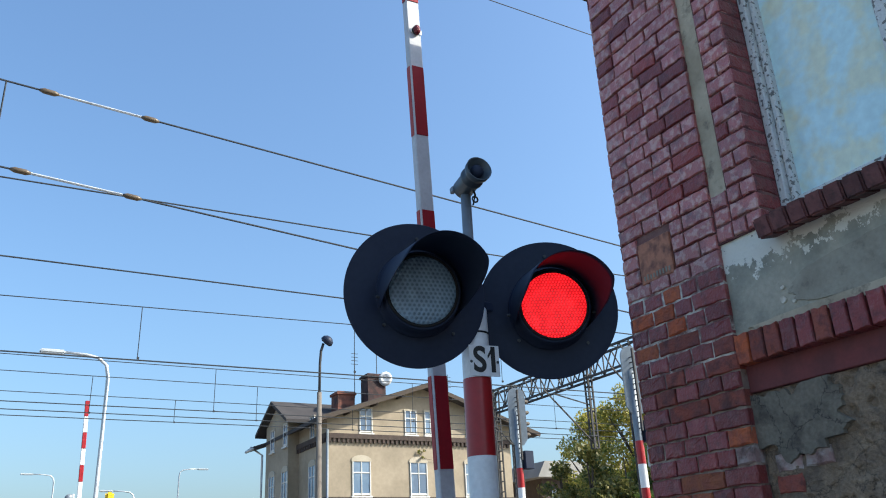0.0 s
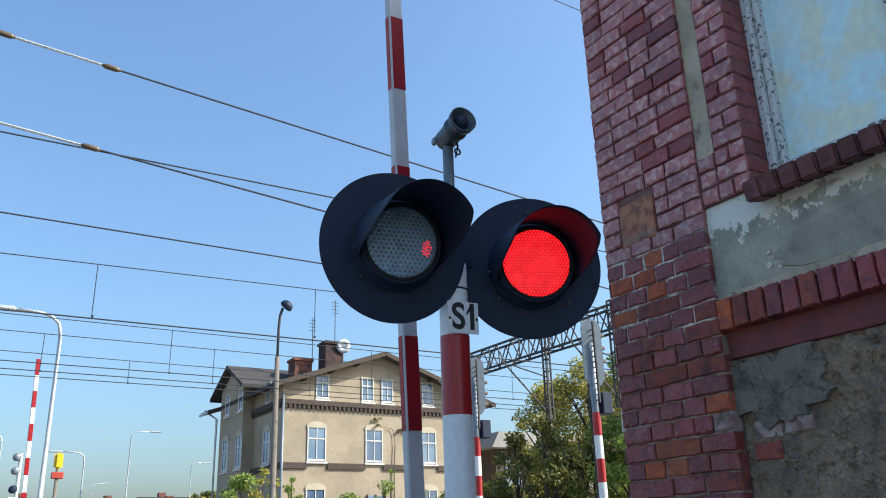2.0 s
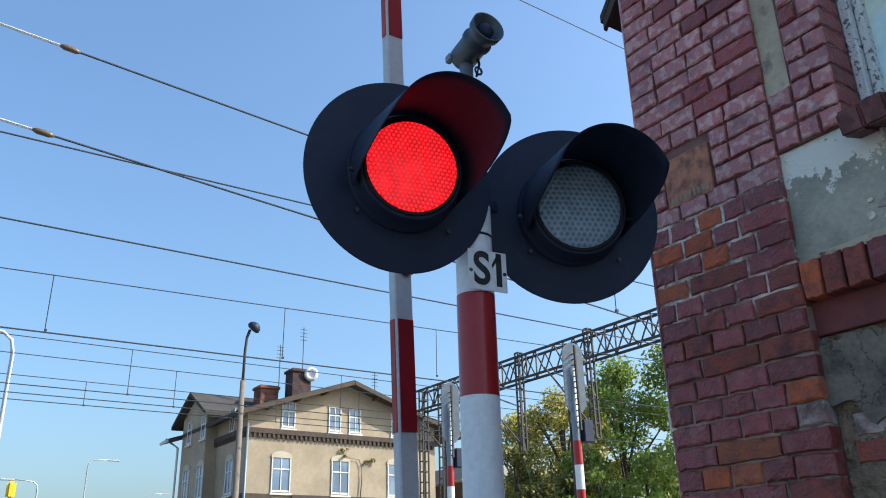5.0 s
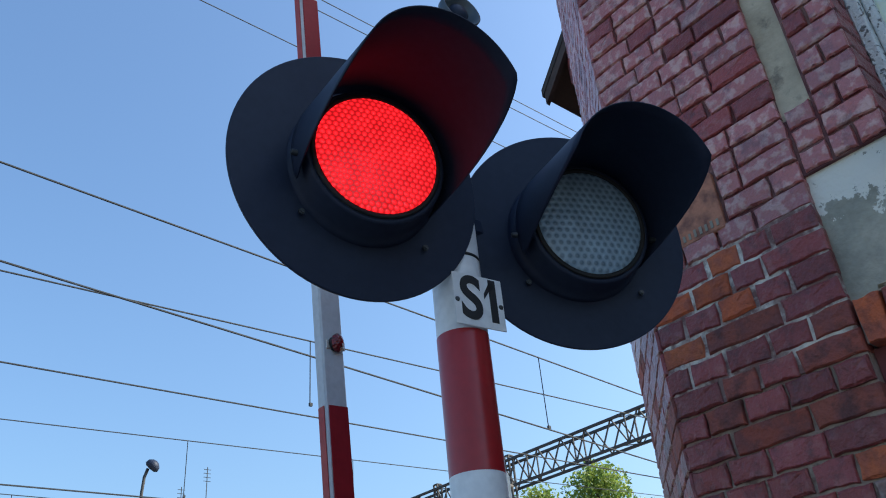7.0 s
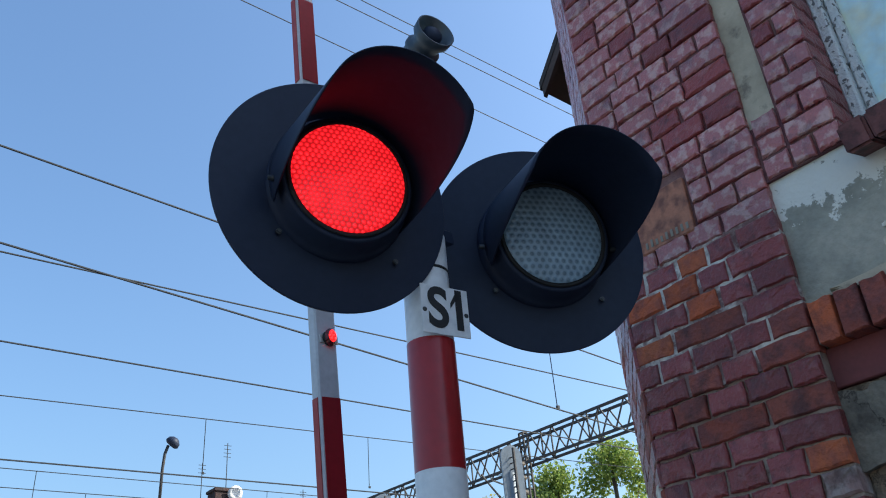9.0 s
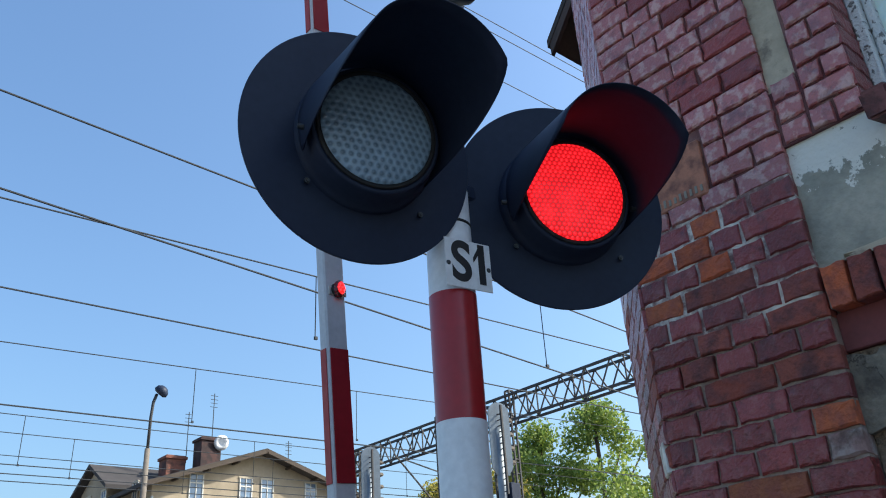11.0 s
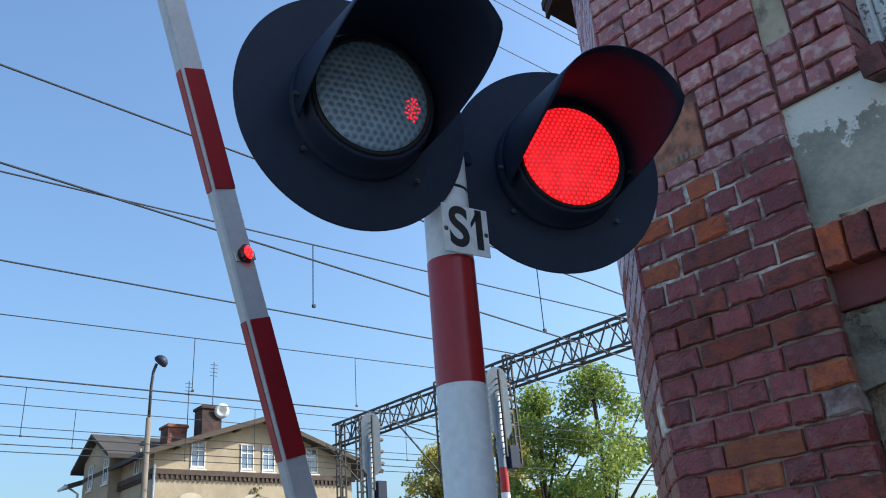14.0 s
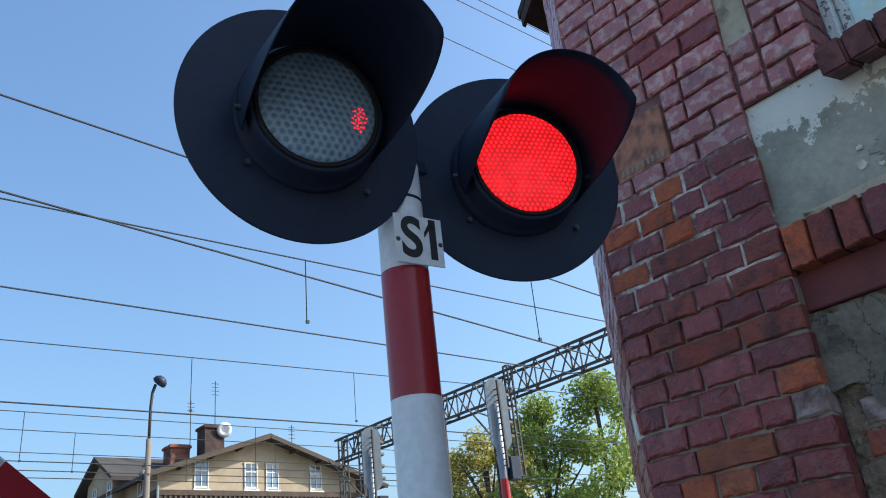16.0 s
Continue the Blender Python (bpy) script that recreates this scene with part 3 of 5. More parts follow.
part("hub", turned([(0.0, -0.075), (0.11, -0.075), (0.12, -0.065), (0.12, 0.02), (0.0, 0.02)], 32, m=pose(0, 0, 0.05, 90)), M_STEEL, barrier_boom, "round steel hub", True)
part("counterweight", box((-0.02, -0.06, -0.62), (0.16, 0.05, -0.05), 0.01, 2), M_STEEL, barrier_boom, "grey counterweight")
for x, zz in ((-0.03, 0.40), (0.03, 0.40), (-0.03, 0.24), (0.03, 0.24)):
    part("bolt", turned([(0.0, 0.010), (0.009, 0.009), (0.010, 0.0)], 6, m=pose(OFF + x, -0.055, zz, 90)), M_SCREW, barrier_boom)
boom_glows = []
for zz in (2.728, 4.49):
    base = part("boom_lamp", turned([(0.0, 0.0), (0.026, 0.0), (0.026, 0.012), (0.023, 0.014), (0.0, 0.014)], 24, m=pose(0, 0, 0, 90)), M_RUBBER, barrier_boom, "small warning lamp", False, pose(OFF + 0.008, -0.0242, zz - BZ))
    dome = turned([(0.022, 0.012), (0.021, 0.020), (0.016, 0.028), (0.008, 0.032), (0.0, 0.033)], 24, m=pose(0, 0, 0, 90))
    for v in dome.verts:
        v.co.z *= 1.45
    part("lens", dome, M_SMALL, base, "dark red lens", True)
    dome = turned([(0.0185, -0.010), (0.0180, 0.0), (0.0140, 0.006), (0.0065, 0.0095), (0.0, 0.0102)], 24, m=pose(0, 0, 0, 90))
    for v in dome.verts:
        v.co.z *= 1.45
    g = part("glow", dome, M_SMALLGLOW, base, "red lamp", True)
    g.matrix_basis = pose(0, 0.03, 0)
    boom_glows.append(g)
    part("lamp_bracket", box((-0.036, -0.004, -0.02), (0.036, 0.001, 0.012), 0.002), M_ALU, base, "small metal bracket")

# ---- brick building beside the signal ----
WX = 2.412
Y0, Y1 = -6.0, 2.612
TOP = 4.75
PIL = 2.088            # south edge of the corner pier
CH = radians(50)       # turn of the splayed corner
ch_dir = Vector((math.sin(CH), math.cos(CH), 0))
CHL = 0.76
ch_end = Vector((WX, Y1, 0)) + ch_dir * CHL
ROOF_K = 1.28          # pitch of the steep north roof


def roof_under(y):
    return 4.548 + (3.609 - y) * ROOF_K


def block(outline, z0, z1):
    """An upright solid on an outline of (x, y) pairs."""
    bm = bmesh.new()
    lo = [bm.verts.new((x, y, z0)) for x, y in outline]
    hi = [bm.verts.new((x, y, z1)) for x, y in outline]
    n = len(outline)
    for i in range(n):
        bm.faces.new((lo[i], lo[(i + 1) % n], hi[(i + 1) % n], hi[i]))
    bm.faces.new(lo[::-1])
    bm.faces.new(hi)
    bmesh.ops.recalc_face_normals(bm, faces=bm.faces[:])
    return bm


pier = [(WX + 0.012, PIL + 0.006), (WX + 0.012, Y1 - 0.006), (WX + 0.40, Y1 - 0.006), (WX + 0.40, PIL + 0.006)]
wall = part("wall_1", block(pier, 0, 2.27), M_MORTAR)
part("upper_core", block(pier, 2.67, TOP), M_JOINT, wall)
pointed = [(WX + 0.0065, PIL + 0.006), (WX + 0.0065, Y1 - 0.006), (WX + 0.40, Y1 - 0.006), (WX + 0.40, PIL + 0.006)]
part("pointed_core", block(pointed, 2.27, 2.67), M_POINTING, wall, "pale smeared pointing")
splay = [(WX + 0.014, Y1 - 0.006), (ch_end.x + 0.004, ch_end.y - 0.014), (ch_end.x + 5.5, ch_end.y - 0.014), (ch_end.x + 5.5, Y1 - 0.006)]
part("splay_core", block(splay, 0, 4.60), M_JOINT, wall)
tagged(wall, "maroon painted brick corner pier with worn joints", "wall", kind="structure")

# lower wall: rough render, red band, brick ledge, old plaster
wall2 = part("wall_2", box((WX + 0.062, Y0, 0), (WX + 0.40, PIL + 0.006, 2.385)), M_RENDER)
tagged(wall2, "grey crumbling cement render on a brick wall", "wall", kind="structure")
part("red_band", box((WX + 0.040, Y0, 2.178), (WX + 0.07, PIL + 0.006, 2.276), 0.003), M_BAND, wall2, "dull red painted band")


def patch(name, mat, parent, x, cy, cz, ry, rz, thick, seed, label, flat_top=None, n=40, jag=1.0):
    """A slab with a broken outline, lying on a wall that faces -x."""
    rnd = random.Random(seed)
    ph = [rnd.uniform(0, 6.28) for _ in range(5)]
    bm = bmesh.new()
    front, back = [], []
    for i in range(n):
        a = 2 * math.pi * i / n
        k = 1 + jag * (0.14 * math.sin(2 * a + ph[0]) + 0.12 * math.sin(3 * a + ph[1]) + 0.09 * math.sin(5 * a + ph[2]) + 0.07 * math.sin(9 * a + ph[3]) + 0.05 * math.sin(17 * a + ph[4]) + rnd.uniform(-0.05, 0.05))
        y, zz = cy + ry * k * math.cos(a), cz + rz * k * math.sin(a)
        if flat_top is not None:
            zz = min(zz, flat_top)
        front.append(bm.verts.new((x - thick, cy + (y - cy) * 0.985, cz + (zz - cz) * 0.985)))
        back.append(bm.verts.new((x + 0.004, y, zz)))
    bm.faces.new(front)
    for i in range(n):
        bm.faces.new((front[i], front[(i + 1) % n], back[(i + 1) % n], back[i]))
    bmesh.ops.recalc_face_normals(bm, faces=bm.faces[:])
    return part(name, bm, mat, parent, label)


NY, NZ = 150, 110
vs, fs = [], []
for i in range(NY + 1):
    for k in range(NZ + 1):
        y, zz = 0.85 + (PIL - 0.85) * i / NY, 1.25 + 0.925 * k / NZ
        p = Vector((7.0, y, zz))
        d = 0.010 * noise.noise(p * 5) + 0.006 * noise.noise(p * 17) + 0.004 * noise.noise(p * 48)
        pit = noise.noise(p * 26 + Vector((3, 1, 7)))
        d -= 0.10 * max(0.0, pit - 0.30) + 0.05 * max(0.0, noise.noise(p * 11) - 0.32)
        bare = max(0.0, min(1.0, (1.67 + 0.07 * noise.noise(p * 6) + 0.03 * noise.noise(p * 15) - zz) / 0.012))
        d -= 0.030 * bare
        vs.append((WX + 0.052 - d, y, zz))
for i in range(NY):
    for k in range(NZ):
        a = i * (NZ + 1) + k
        fs.append((a, a + 1, a + NZ + 2, a + NZ + 1))
me = bpy.data.meshes.new("rough_render")
me.from_pydata(vs, [], fs)
me.materials.append(M_RENDER)
for p in me.polygons:
    p.use_smooth = True
coat = new("rough_render", me)
coat.parent = wall2
tagged(coat, "pitted grey-brown cement render")
patch("smooth_patch", M_PATCH, wall2, WX + 0.045, 1.94, 2.06, 0.20, 0.13, 0.012, 4, "smooth grey cement patch", 2.176, n=90)
patch("smooth_patch", M_PATCH, wall2, WX + 0.045, 1.25, 1.84, 0.22, 0.12, 0.004, 9, "smooth grey cement patch", n=90)

plaster = part("wall_3", box((WX + 0.024, Y0, 2.385), (WX + 0.40, PIL + 0.006, 2.745)), M_LIMED)
tagged(plaster, "old grey plaster panel, flaking under the window", "wall", kind="structure")
patch("grey_plaster", M_COAT, plaster, WX + 0.024, 1.36, 2.49, 0.50, 0.085, 0.0045, 33, "smooth grey plaster coat", n=120, jag=0.3)
patch("plaster_fillet", M_PLASTER, plaster, WX + 0.022, 1.35, 2.392, 0.73, 0.018, 0.022, 35, "mortar fillet on the ledge", n=60, jag=0.4)
for cy, cz, r in ((1.862, 2.458, 0.012), (1.855, 2.50, 0.007), (1.82, 2.44, 0.006)):
    patch("plaster_chip", M_LIME, plaster, WX + 0.0195, cy, cz, r, r, 0.003, int(cy * 999), "white chip", n=14)
# wall above, south of and over the window
WIN_Y1, WIN_Y0, WIN_Z0 = 1.868, 0.60, 2.79
core = part("wall_4", box((WX + 0.012, WIN_Y1 + 0.004, 2.745), (WX + 0.40, 2.008, TOP)), M_JOINT)
tagged(core, "maroon painted brick window jamb", "wall", kind="structure")
strip = part("plaster_strip", box((WX + 0.020, 2.008, 2.918), (WX + 0.40, PIL + 0.006, TOP)), M_PLASTER, core, "recessed plaster strip")
part("strip_foot", box((WX + 0.012, 2.008, 2.745), (WX + 0.40, PIL + 0.006, 2.918)), M_JOINT, core)
south = part("wall_5", box((WX, Y0, 2.745), (WX + 0.40, WIN_Y0, TOP)), M_BRICK)
tagged(south, "maroon painted brick wall", "wall", kind="structure")
part("wall_over_window", box((WX, WIN_Y0, 4.3), (WX + 0.4, WIN_Y1 + 0.004, TOP)), M_BRICK, south)
tagged(part("wall_6", box((WX + 0.4, Y0, 0), (WX + 6.5, Y0 + 0.3, TOP)), M_BRICK), "maroon brick end wall", "wall", kind="structure")
tagged(part("ceiling", box((WX + 0.012, Y0, TOP), (WX + 6.5, ch_end.y, TOP + 0.15)), M_ROOF), "dark board ceiling under the roof", "ceiling", kind="structure")

# steep north roof with its verge
roof = thing("roof_1", pose(0, 0, 0), "steep dark roof with a timber verge behind the brick corner", "roof", kind="structure")
def yz_slab(x0, x1, outline):
    bm = bmesh.new()
    a = [bm.verts.new((x0, y, zz)) for y, zz in outline]
    b = [bm.verts.new((x1, y, zz)) for y, zz in outline]
    n = len(outline)
    for i in range(n):
        bm.faces.new((a[i], a[(i + 1) % n], b[(i + 1) % n], b[i]))
    bm.faces.new(a[::-1])
    bm.faces.new(b)
    bmesh.ops.recalc_face_normals(bm, faces=bm.faces[:])
    return bm


def slope_band(y0, y1, lift, thick):
    return [(y0, roof_under(y0) + lift), (y1, roof_under(y1) + lift), (y1, roof_under(y1) + lift + thick), (y0, roof_under(y0) + lift + thick)]


part("boarding", yz_slab(3.469, 8.4, slope_band(3.609, 2.66, 0.045, 0.03)), M_WOOD, roof, "dark roof boarding")
part("covering", yz_slab(3.436, 8.4, slope_band(3.624, 2.66, 0.078, 0.05)), M_SHEET, roof, "grey roof covering")
part("verge_board", yz_slab(3.440, 3.466, slope_band(3.609, 2.66, 0.0, 0.076)), M_ROOF, roof, "dark timber verge board")
part("gable_infill", yz_slab(3.484, 8.4, [(3.45, 4.60), (2.66, 4.60), (2.66, roof_under(2.66) + 0.03), (3.45, roof_under(3.45) + 0.03)]), M_BRICK, roof, "maroon brick gable")

# window
window = tagged(part("window_1", box((WX + 0.135, WIN_Y0, WIN_Z0), (WX + 0.40, WIN_Y0 + 0.07, 4.3), 0.004), M_FRAME), "old window with flaking white frame and clouded panes", "window", kind="structure")
part("window_frame", box((WX + 0.125, WIN_Y1 - 0.030, WIN_Z0), (WX + 0.24, WIN_Y1 + 0.004, 4.3), 0.005), M_FRAME, window, "flaking white outer frame")
part("casement", box((WX + 0.145, WIN_Y1 - 0.056, WIN_Z0 + 0.05), (WX + 0.215, WIN_Y1 - 0.032, 4.3), 0.006), M_FRAME, window, "flaking white casement")
part("bottom_rail", box((WX + 0.150, 1.36, WIN_Z0 + 0.030), (WX + 0.215, WIN_Y1 - 0.056, WIN_Z0 + 0.070), 0.006), M_FRAME, window, "flaking white bottom rail")
part("drip_bar", box((WX + 0.128, WIN_Y0, WIN_Z0 + 0.012), (WX + 0.20, WIN_Y1 - 0.045, WIN_Z0 + 0.029), 0.004), M_RUBBER, window, "dark drip bar")
part("window_sill", box((WX + 0.10, WIN_Y0, WIN_Z0 - 0.03), (WX + 0.24, WIN_Y1 - 0.01, WIN_Z0 + 0.011), 0.004), M_FRAME, window, "peeling white sill board")
part("mullion", box((WX + 0.135, 1.27, WIN_Z0 + 0.03), (WX + 0.22, 1.36, 4.3), 0.006), M_FRAME, window, "flaking white mullion")
part("pane", box((WX + 0.178, 1.34, WIN_Z0 + 0.06), (WX + 0.184, WIN_Y1 - 0.05, 4.3)), M_PANE, window, "pale green clouded pane")
part("pane", box((WX + 0.178, WIN_Y0, WIN_Z0 + 0.06), (WX + 0.184, 1.29, 4.3)), M_PANE, window, "pale green clouded pane")
part("room_side", box((WX + 0.26, WIN_Y0, WIN_Z0), (WX + 0.27, WIN_Y1, 4.3)), M_PLASTER, window, "pale board behind the panes")

# loose plaster on the splayed corner
bm = block([(0.0, 0.022), (0.0, 0.115), (0.04, 0.115), (0.04, 0.022)], -0.048, 0.046)
for v in bm.verts:
    v.co.y += 0.020 * v.co.z / 0.045
    v.co.x = v.co.x - 0.004
bmesh.ops.bevel(bm, geom=bm.edges[:], offset=0.004, segments=1, affect="EDGES")
part("plaster_lump", bm, M_LIME, wall, "pale lump of old plaster", at=pose(WX, Y1 + 0.004, 2.037, 0, 0, -math.degrees(CH)))
# clay plaque on the pier
plaque = tagged(part("wall_plaque", box((WX - 0.004, 2.322, 2.715), (WX + 0.02, 2.508, 2.895), 0.004), M_PLAQUE), "square orange clay plaque with worn writing, set in the pier", "plaque")
rnd = random.Random(3)
for k in range(9):
    y = 2.335 + 0.018 * k
    part("worn_letter", box((WX - 0.006, y, 2.728), (WX - 0.003, y + 0.008, 2.728 + 0.026 * rnd.uniform(0.7, 1))), M_CONC, plaque)

# ---- bricks of the building ----
def brick_mesh(w, h, d, seed):
    """A worn brick: y along, z up, its face at x = 0."""
    rnd = random.Random(seed)
    ring = [(-w / 2 + w * k / 5, -h / 2) for k in range(5)] + [(w / 2, -h / 2 + h * k / 2) for k in range(2)]
    ring += [(w / 2 - w * k / 5, h / 2) for k in range(5)] + [(-w / 2, h / 2 - h * k / 2) for k in range(2)]
    bm = bmesh.new()
    edge = [(y + rnd.uniform(-0.0032, 0.0026), zz + rnd.uniform(-0.0028, 0.0028)) for y, zz in ring]
    lip = rnd.uniform(0.002, 0.006)
    front = [bm.verts.new((rnd.uniform(-0.0022, 0.0022), y - math.copysign(lip, y), zz - math.copysign(lip, zz) * (abs(zz) > 0.01))) for y, zz in edge]
    side = [bm.verts.new((0.004 + rnd.uniform(0, 0.003), y, zz)) for y, zz in edge]
    back = [bm.verts.new((d, y, zz)) for y, zz in ring]
    n = len(ring)
    hub = bm.verts.new((-0.001, rnd.uniform(-0.1, 0.1) * w, 0))
    for i in range(n):
        j = (i + 1) % n
        bm.faces.new((hub, front[i], front[j]))
        bm.faces.new((front[i], side[i], side[j], front[j]))
        bm.faces.new((side[i], back[i], back[j], side[j]))
    bmesh.ops.recalc_face_normals(bm, faces=bm.faces[:])
    return bm


BH = 0.0665
SHAPES = {}
for key, w, h, d, k in (("s", 0.2165, 0.0595, 0.05, 6), ("h", 0.1045, 0.0595, 0.05, 6), ("k", 0.0575, 0.108, 0.07, 5), ("q", 0.055, 0.0565, 0.05, 3)):
    for i in range(k):
        for mat in (M_BRICK, M_FLAKED_LIT, M_RAW, M_DULL, M_DARK, M_WASH):
            SHAPES[key, i, mat.name] = mesh("brick", brick_mesh(w, h, d, int(w * 40000) % 997 + i), mat)
rb = random.Random(11)


def brick(kind, mat, parent, m, width=0.0):
    ob = new("brick", SHAPES[kind, rb.randrange(3 if kind == "q" else 5), mat.name])
    ob.parent = parent
    if width:
        m = m @ Matrix.Diagonal((1, width / (0.2165 if kind == "s" else 0.1045), 1, 1))
    ob.matrix_basis = m
    return ob


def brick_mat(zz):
    # lightened copy of the brick high up, the darkened one below
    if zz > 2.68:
        return M_FLAKED_LIT if rb.random() < 0.8 else M_BRICK
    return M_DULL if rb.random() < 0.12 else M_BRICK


Z_LOW, Z_HIGH = 1.333, 4.63
rows = int((Z_HIGH - Z_LOW) / BH)
# courses below the plaque, from the corner towards the window: p painted, o raw orange, d raw and dull, w washed
COURSES = {
    19: ((0.087, "p"), (0.115, "p"), (0.10, "o"), (0.09, "p"), (0.132, "p")),
    18: ((0.137, "o"), (0.12, "o"), (0.095, "p"), (0.172, "p")),
    17: ((0.092, "p"), (0.11, "p"), (0.105, "o"), (0.10, "p"), (0.117, "p")),
    16: ((0.137, "o"), (0.225, "d"), (0.162, "p")),
    15: ((0.072, "p"), (0.11, "p"), (0.125, "p"), (0.11, "p"), (0.107, "d")),
    14: ((0.152, "p"), (0.105, "d"), (0.105, "p"), (0.162, "d")),
    13: ((0.087, "p"), (0.11, "d"), (0.115, "p"), (0.12, "p"), (0.092, "p")),
    12: ((0.142, "p"), (0.21, "d"), (0.172, "d")),
    10: ((0.08, "p"), (0.115, "p"), (0.115, "p"), (0.105, "p"), (0.109, "o")),
    9: ((0.14, "p"), (0.11, "p"), (0.10, "p"), (0.085, "p"), (0.089, "w")),
    8: ((0.152, "p"), (0.22, "o"), (0.152, "p")),
    7: ((0.09, "p"), (0.10, "o"), (0.11, "o"), (0.10, "p"), (0.124, "p")),
}
PIECES = {"p": M_BRICK, "o": M_RAW, "d": M_DULL, "w": M_WASH}
for r in range(rows):
    zz = Z_LOW + (r + 0.5) * BH
    y, end = Y1, PIL
    course = list(COURSES.get(r, ()))
    while not r in COURSES and y - end > 0.02:
        q = rb.random()
        w = 0.111 if q < 0.5 else (0.145 if q < 0.86 else 0.222)
        if y - end - w < 0.075:
            w = y - end if y - end < 0.26 else 0.111
        course.append((w, ""))
        y -= w
    y = Y1
    for w, tone in course:
        c = y - w / 2
        y -= w
        if 2.705 < zz < 2.905 and 2.30 < c + w / 2 and c - w / 2 < 2.53:
            # pieces cut to meet the plaque
            for a, b in ((c - w / 2, min(c + w / 2, 2.316)), (max(c - w / 2, 2.514), c + w / 2)):
                if b - a > 0.03:
                    brick("h", M_FLAKED_LIT, wall, pose(WX, (a + b) / 2, zz), b - a - 0.009)
            continue
        gap = 0.0095 if r in COURSES and r > 11 else 0.008
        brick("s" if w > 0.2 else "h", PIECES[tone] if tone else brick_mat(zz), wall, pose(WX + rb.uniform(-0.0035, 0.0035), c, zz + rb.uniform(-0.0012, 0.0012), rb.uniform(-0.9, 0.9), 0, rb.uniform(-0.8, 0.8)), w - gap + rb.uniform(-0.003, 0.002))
    # splayed side
    s = 0.0
    while s < CHL - 0.03:
        w = 0.111 if rb.random() < 0.6 else 0.222
        if CHL - s - w < 0.07:
            w = CHL - s if CHL - s < 0.25 else 0.111
        kind = "s" if w > 0.2 else "h"
        c = s + w / 2
        p = Vector((WX, Y1, 0)) + ch_dir * (c - 0.004)
        if zz + 0.04 > min(4.62, roof_under(p.y)):
            s += w
            continue
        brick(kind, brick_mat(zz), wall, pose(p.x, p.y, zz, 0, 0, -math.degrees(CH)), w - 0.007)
        s += w
# window jamb
for r in range(23):
    zz = 2.745 + (r + 0.5) * BH
    if r % 2:
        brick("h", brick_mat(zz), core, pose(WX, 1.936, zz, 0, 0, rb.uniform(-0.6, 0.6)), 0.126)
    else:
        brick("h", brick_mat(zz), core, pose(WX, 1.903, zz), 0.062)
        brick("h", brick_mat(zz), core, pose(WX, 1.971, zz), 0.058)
    if zz < 2.918:
        brick("h", M_FLAKED_LIT, core, pose(WX + 0.004, 2.046, zz), 0.072)
    brick("h", M_BRICK, core, pose(WX + 0.065, WIN_Y1 - 0.0, zz, 0, 0, 90), 0.12)
# rowlock ledge and sloping sill
ledge = tagged(part("ledge", box((WX + 0.012, Y0, 2.282), (WX + 0.06, PIL, 2.376)), M_MORTAR), "brick-on-edge ledge of dark red bricks with pale joints", "ledge", kind="structure")
for k in range(40):
    y = PIL - 0.038 - 0.0665 * k
    brick("k", M_RAW if k == 0 else (M_DULL if rb.random() < 0.3 else M_BRICK), ledge, pose(WX - 0.012 + rb.uniform(-0.003, 0.003), y, 2.329, rb.uniform(-1, 1)))
sill = tagged(part("brick_sill", box((WX + 0.0, WIN_Y0, 2.715), (WX + 0.13, WIN_Y1 - 0.012, 2.762)), M_JOINT), "sloping window sill of dark bricks on edge", "sill", kind="structure")
SILL = mesh("brick", box((-0.075, -0.0338, -0.037), (0.13, 0.0338, 0.037), 0.007, 2), M_DARK)
for k in range(18):
    ob = new("brick", SILL)
    ob.parent = sill
    ob.matrix_basis = pose(WX + 0.0 + rb.uniform(-0.004, 0.004), WIN_Y1 - 0.050 - 0.0715 * k, 2.718, rb.uniform(-0.9, 0.9), -14, rb.uniform(-1, 1))
# bare bricks low in the rendered wall
for r in range(6):
    zz = 1.29 + BH * r
    y = 2.06 - 0.06 * (r % 2)
    while y > 0.9:
        w = 0.222 if rb.random() < 0.5 else 0.111
        if rb.random() < (0.97 if r < 5 else 0.75):
            q = rb.random()
            brick("s" if w > 0.2 else "h", (M_DULL if q < 0.4 else M_DARK) if r == 5 else (M_DULL if q < 0.08 else M_WASH), wall2, pose(WX + 0.058 + rb.uniform(-0.003, 0.003), y - w / 2, zz), w - 0.011)
        y -= w
for y, zz, mat in ((1.990, 1.925, M_WASH), (1.872, 1.93, M_WASH), (2.0, 1.855, M_DULL)):
    brick("h", mat, wall2, pose(WX + 0.043, y, zz))

# ---- railway: masts, gantry, wires ----
EX, EY, EZ = 0.05, 0.2, 1.5


def at_bearing(deg, d):
    return EX + d * math.sin(radians(deg)), EY + d * math.cos(radians(deg))


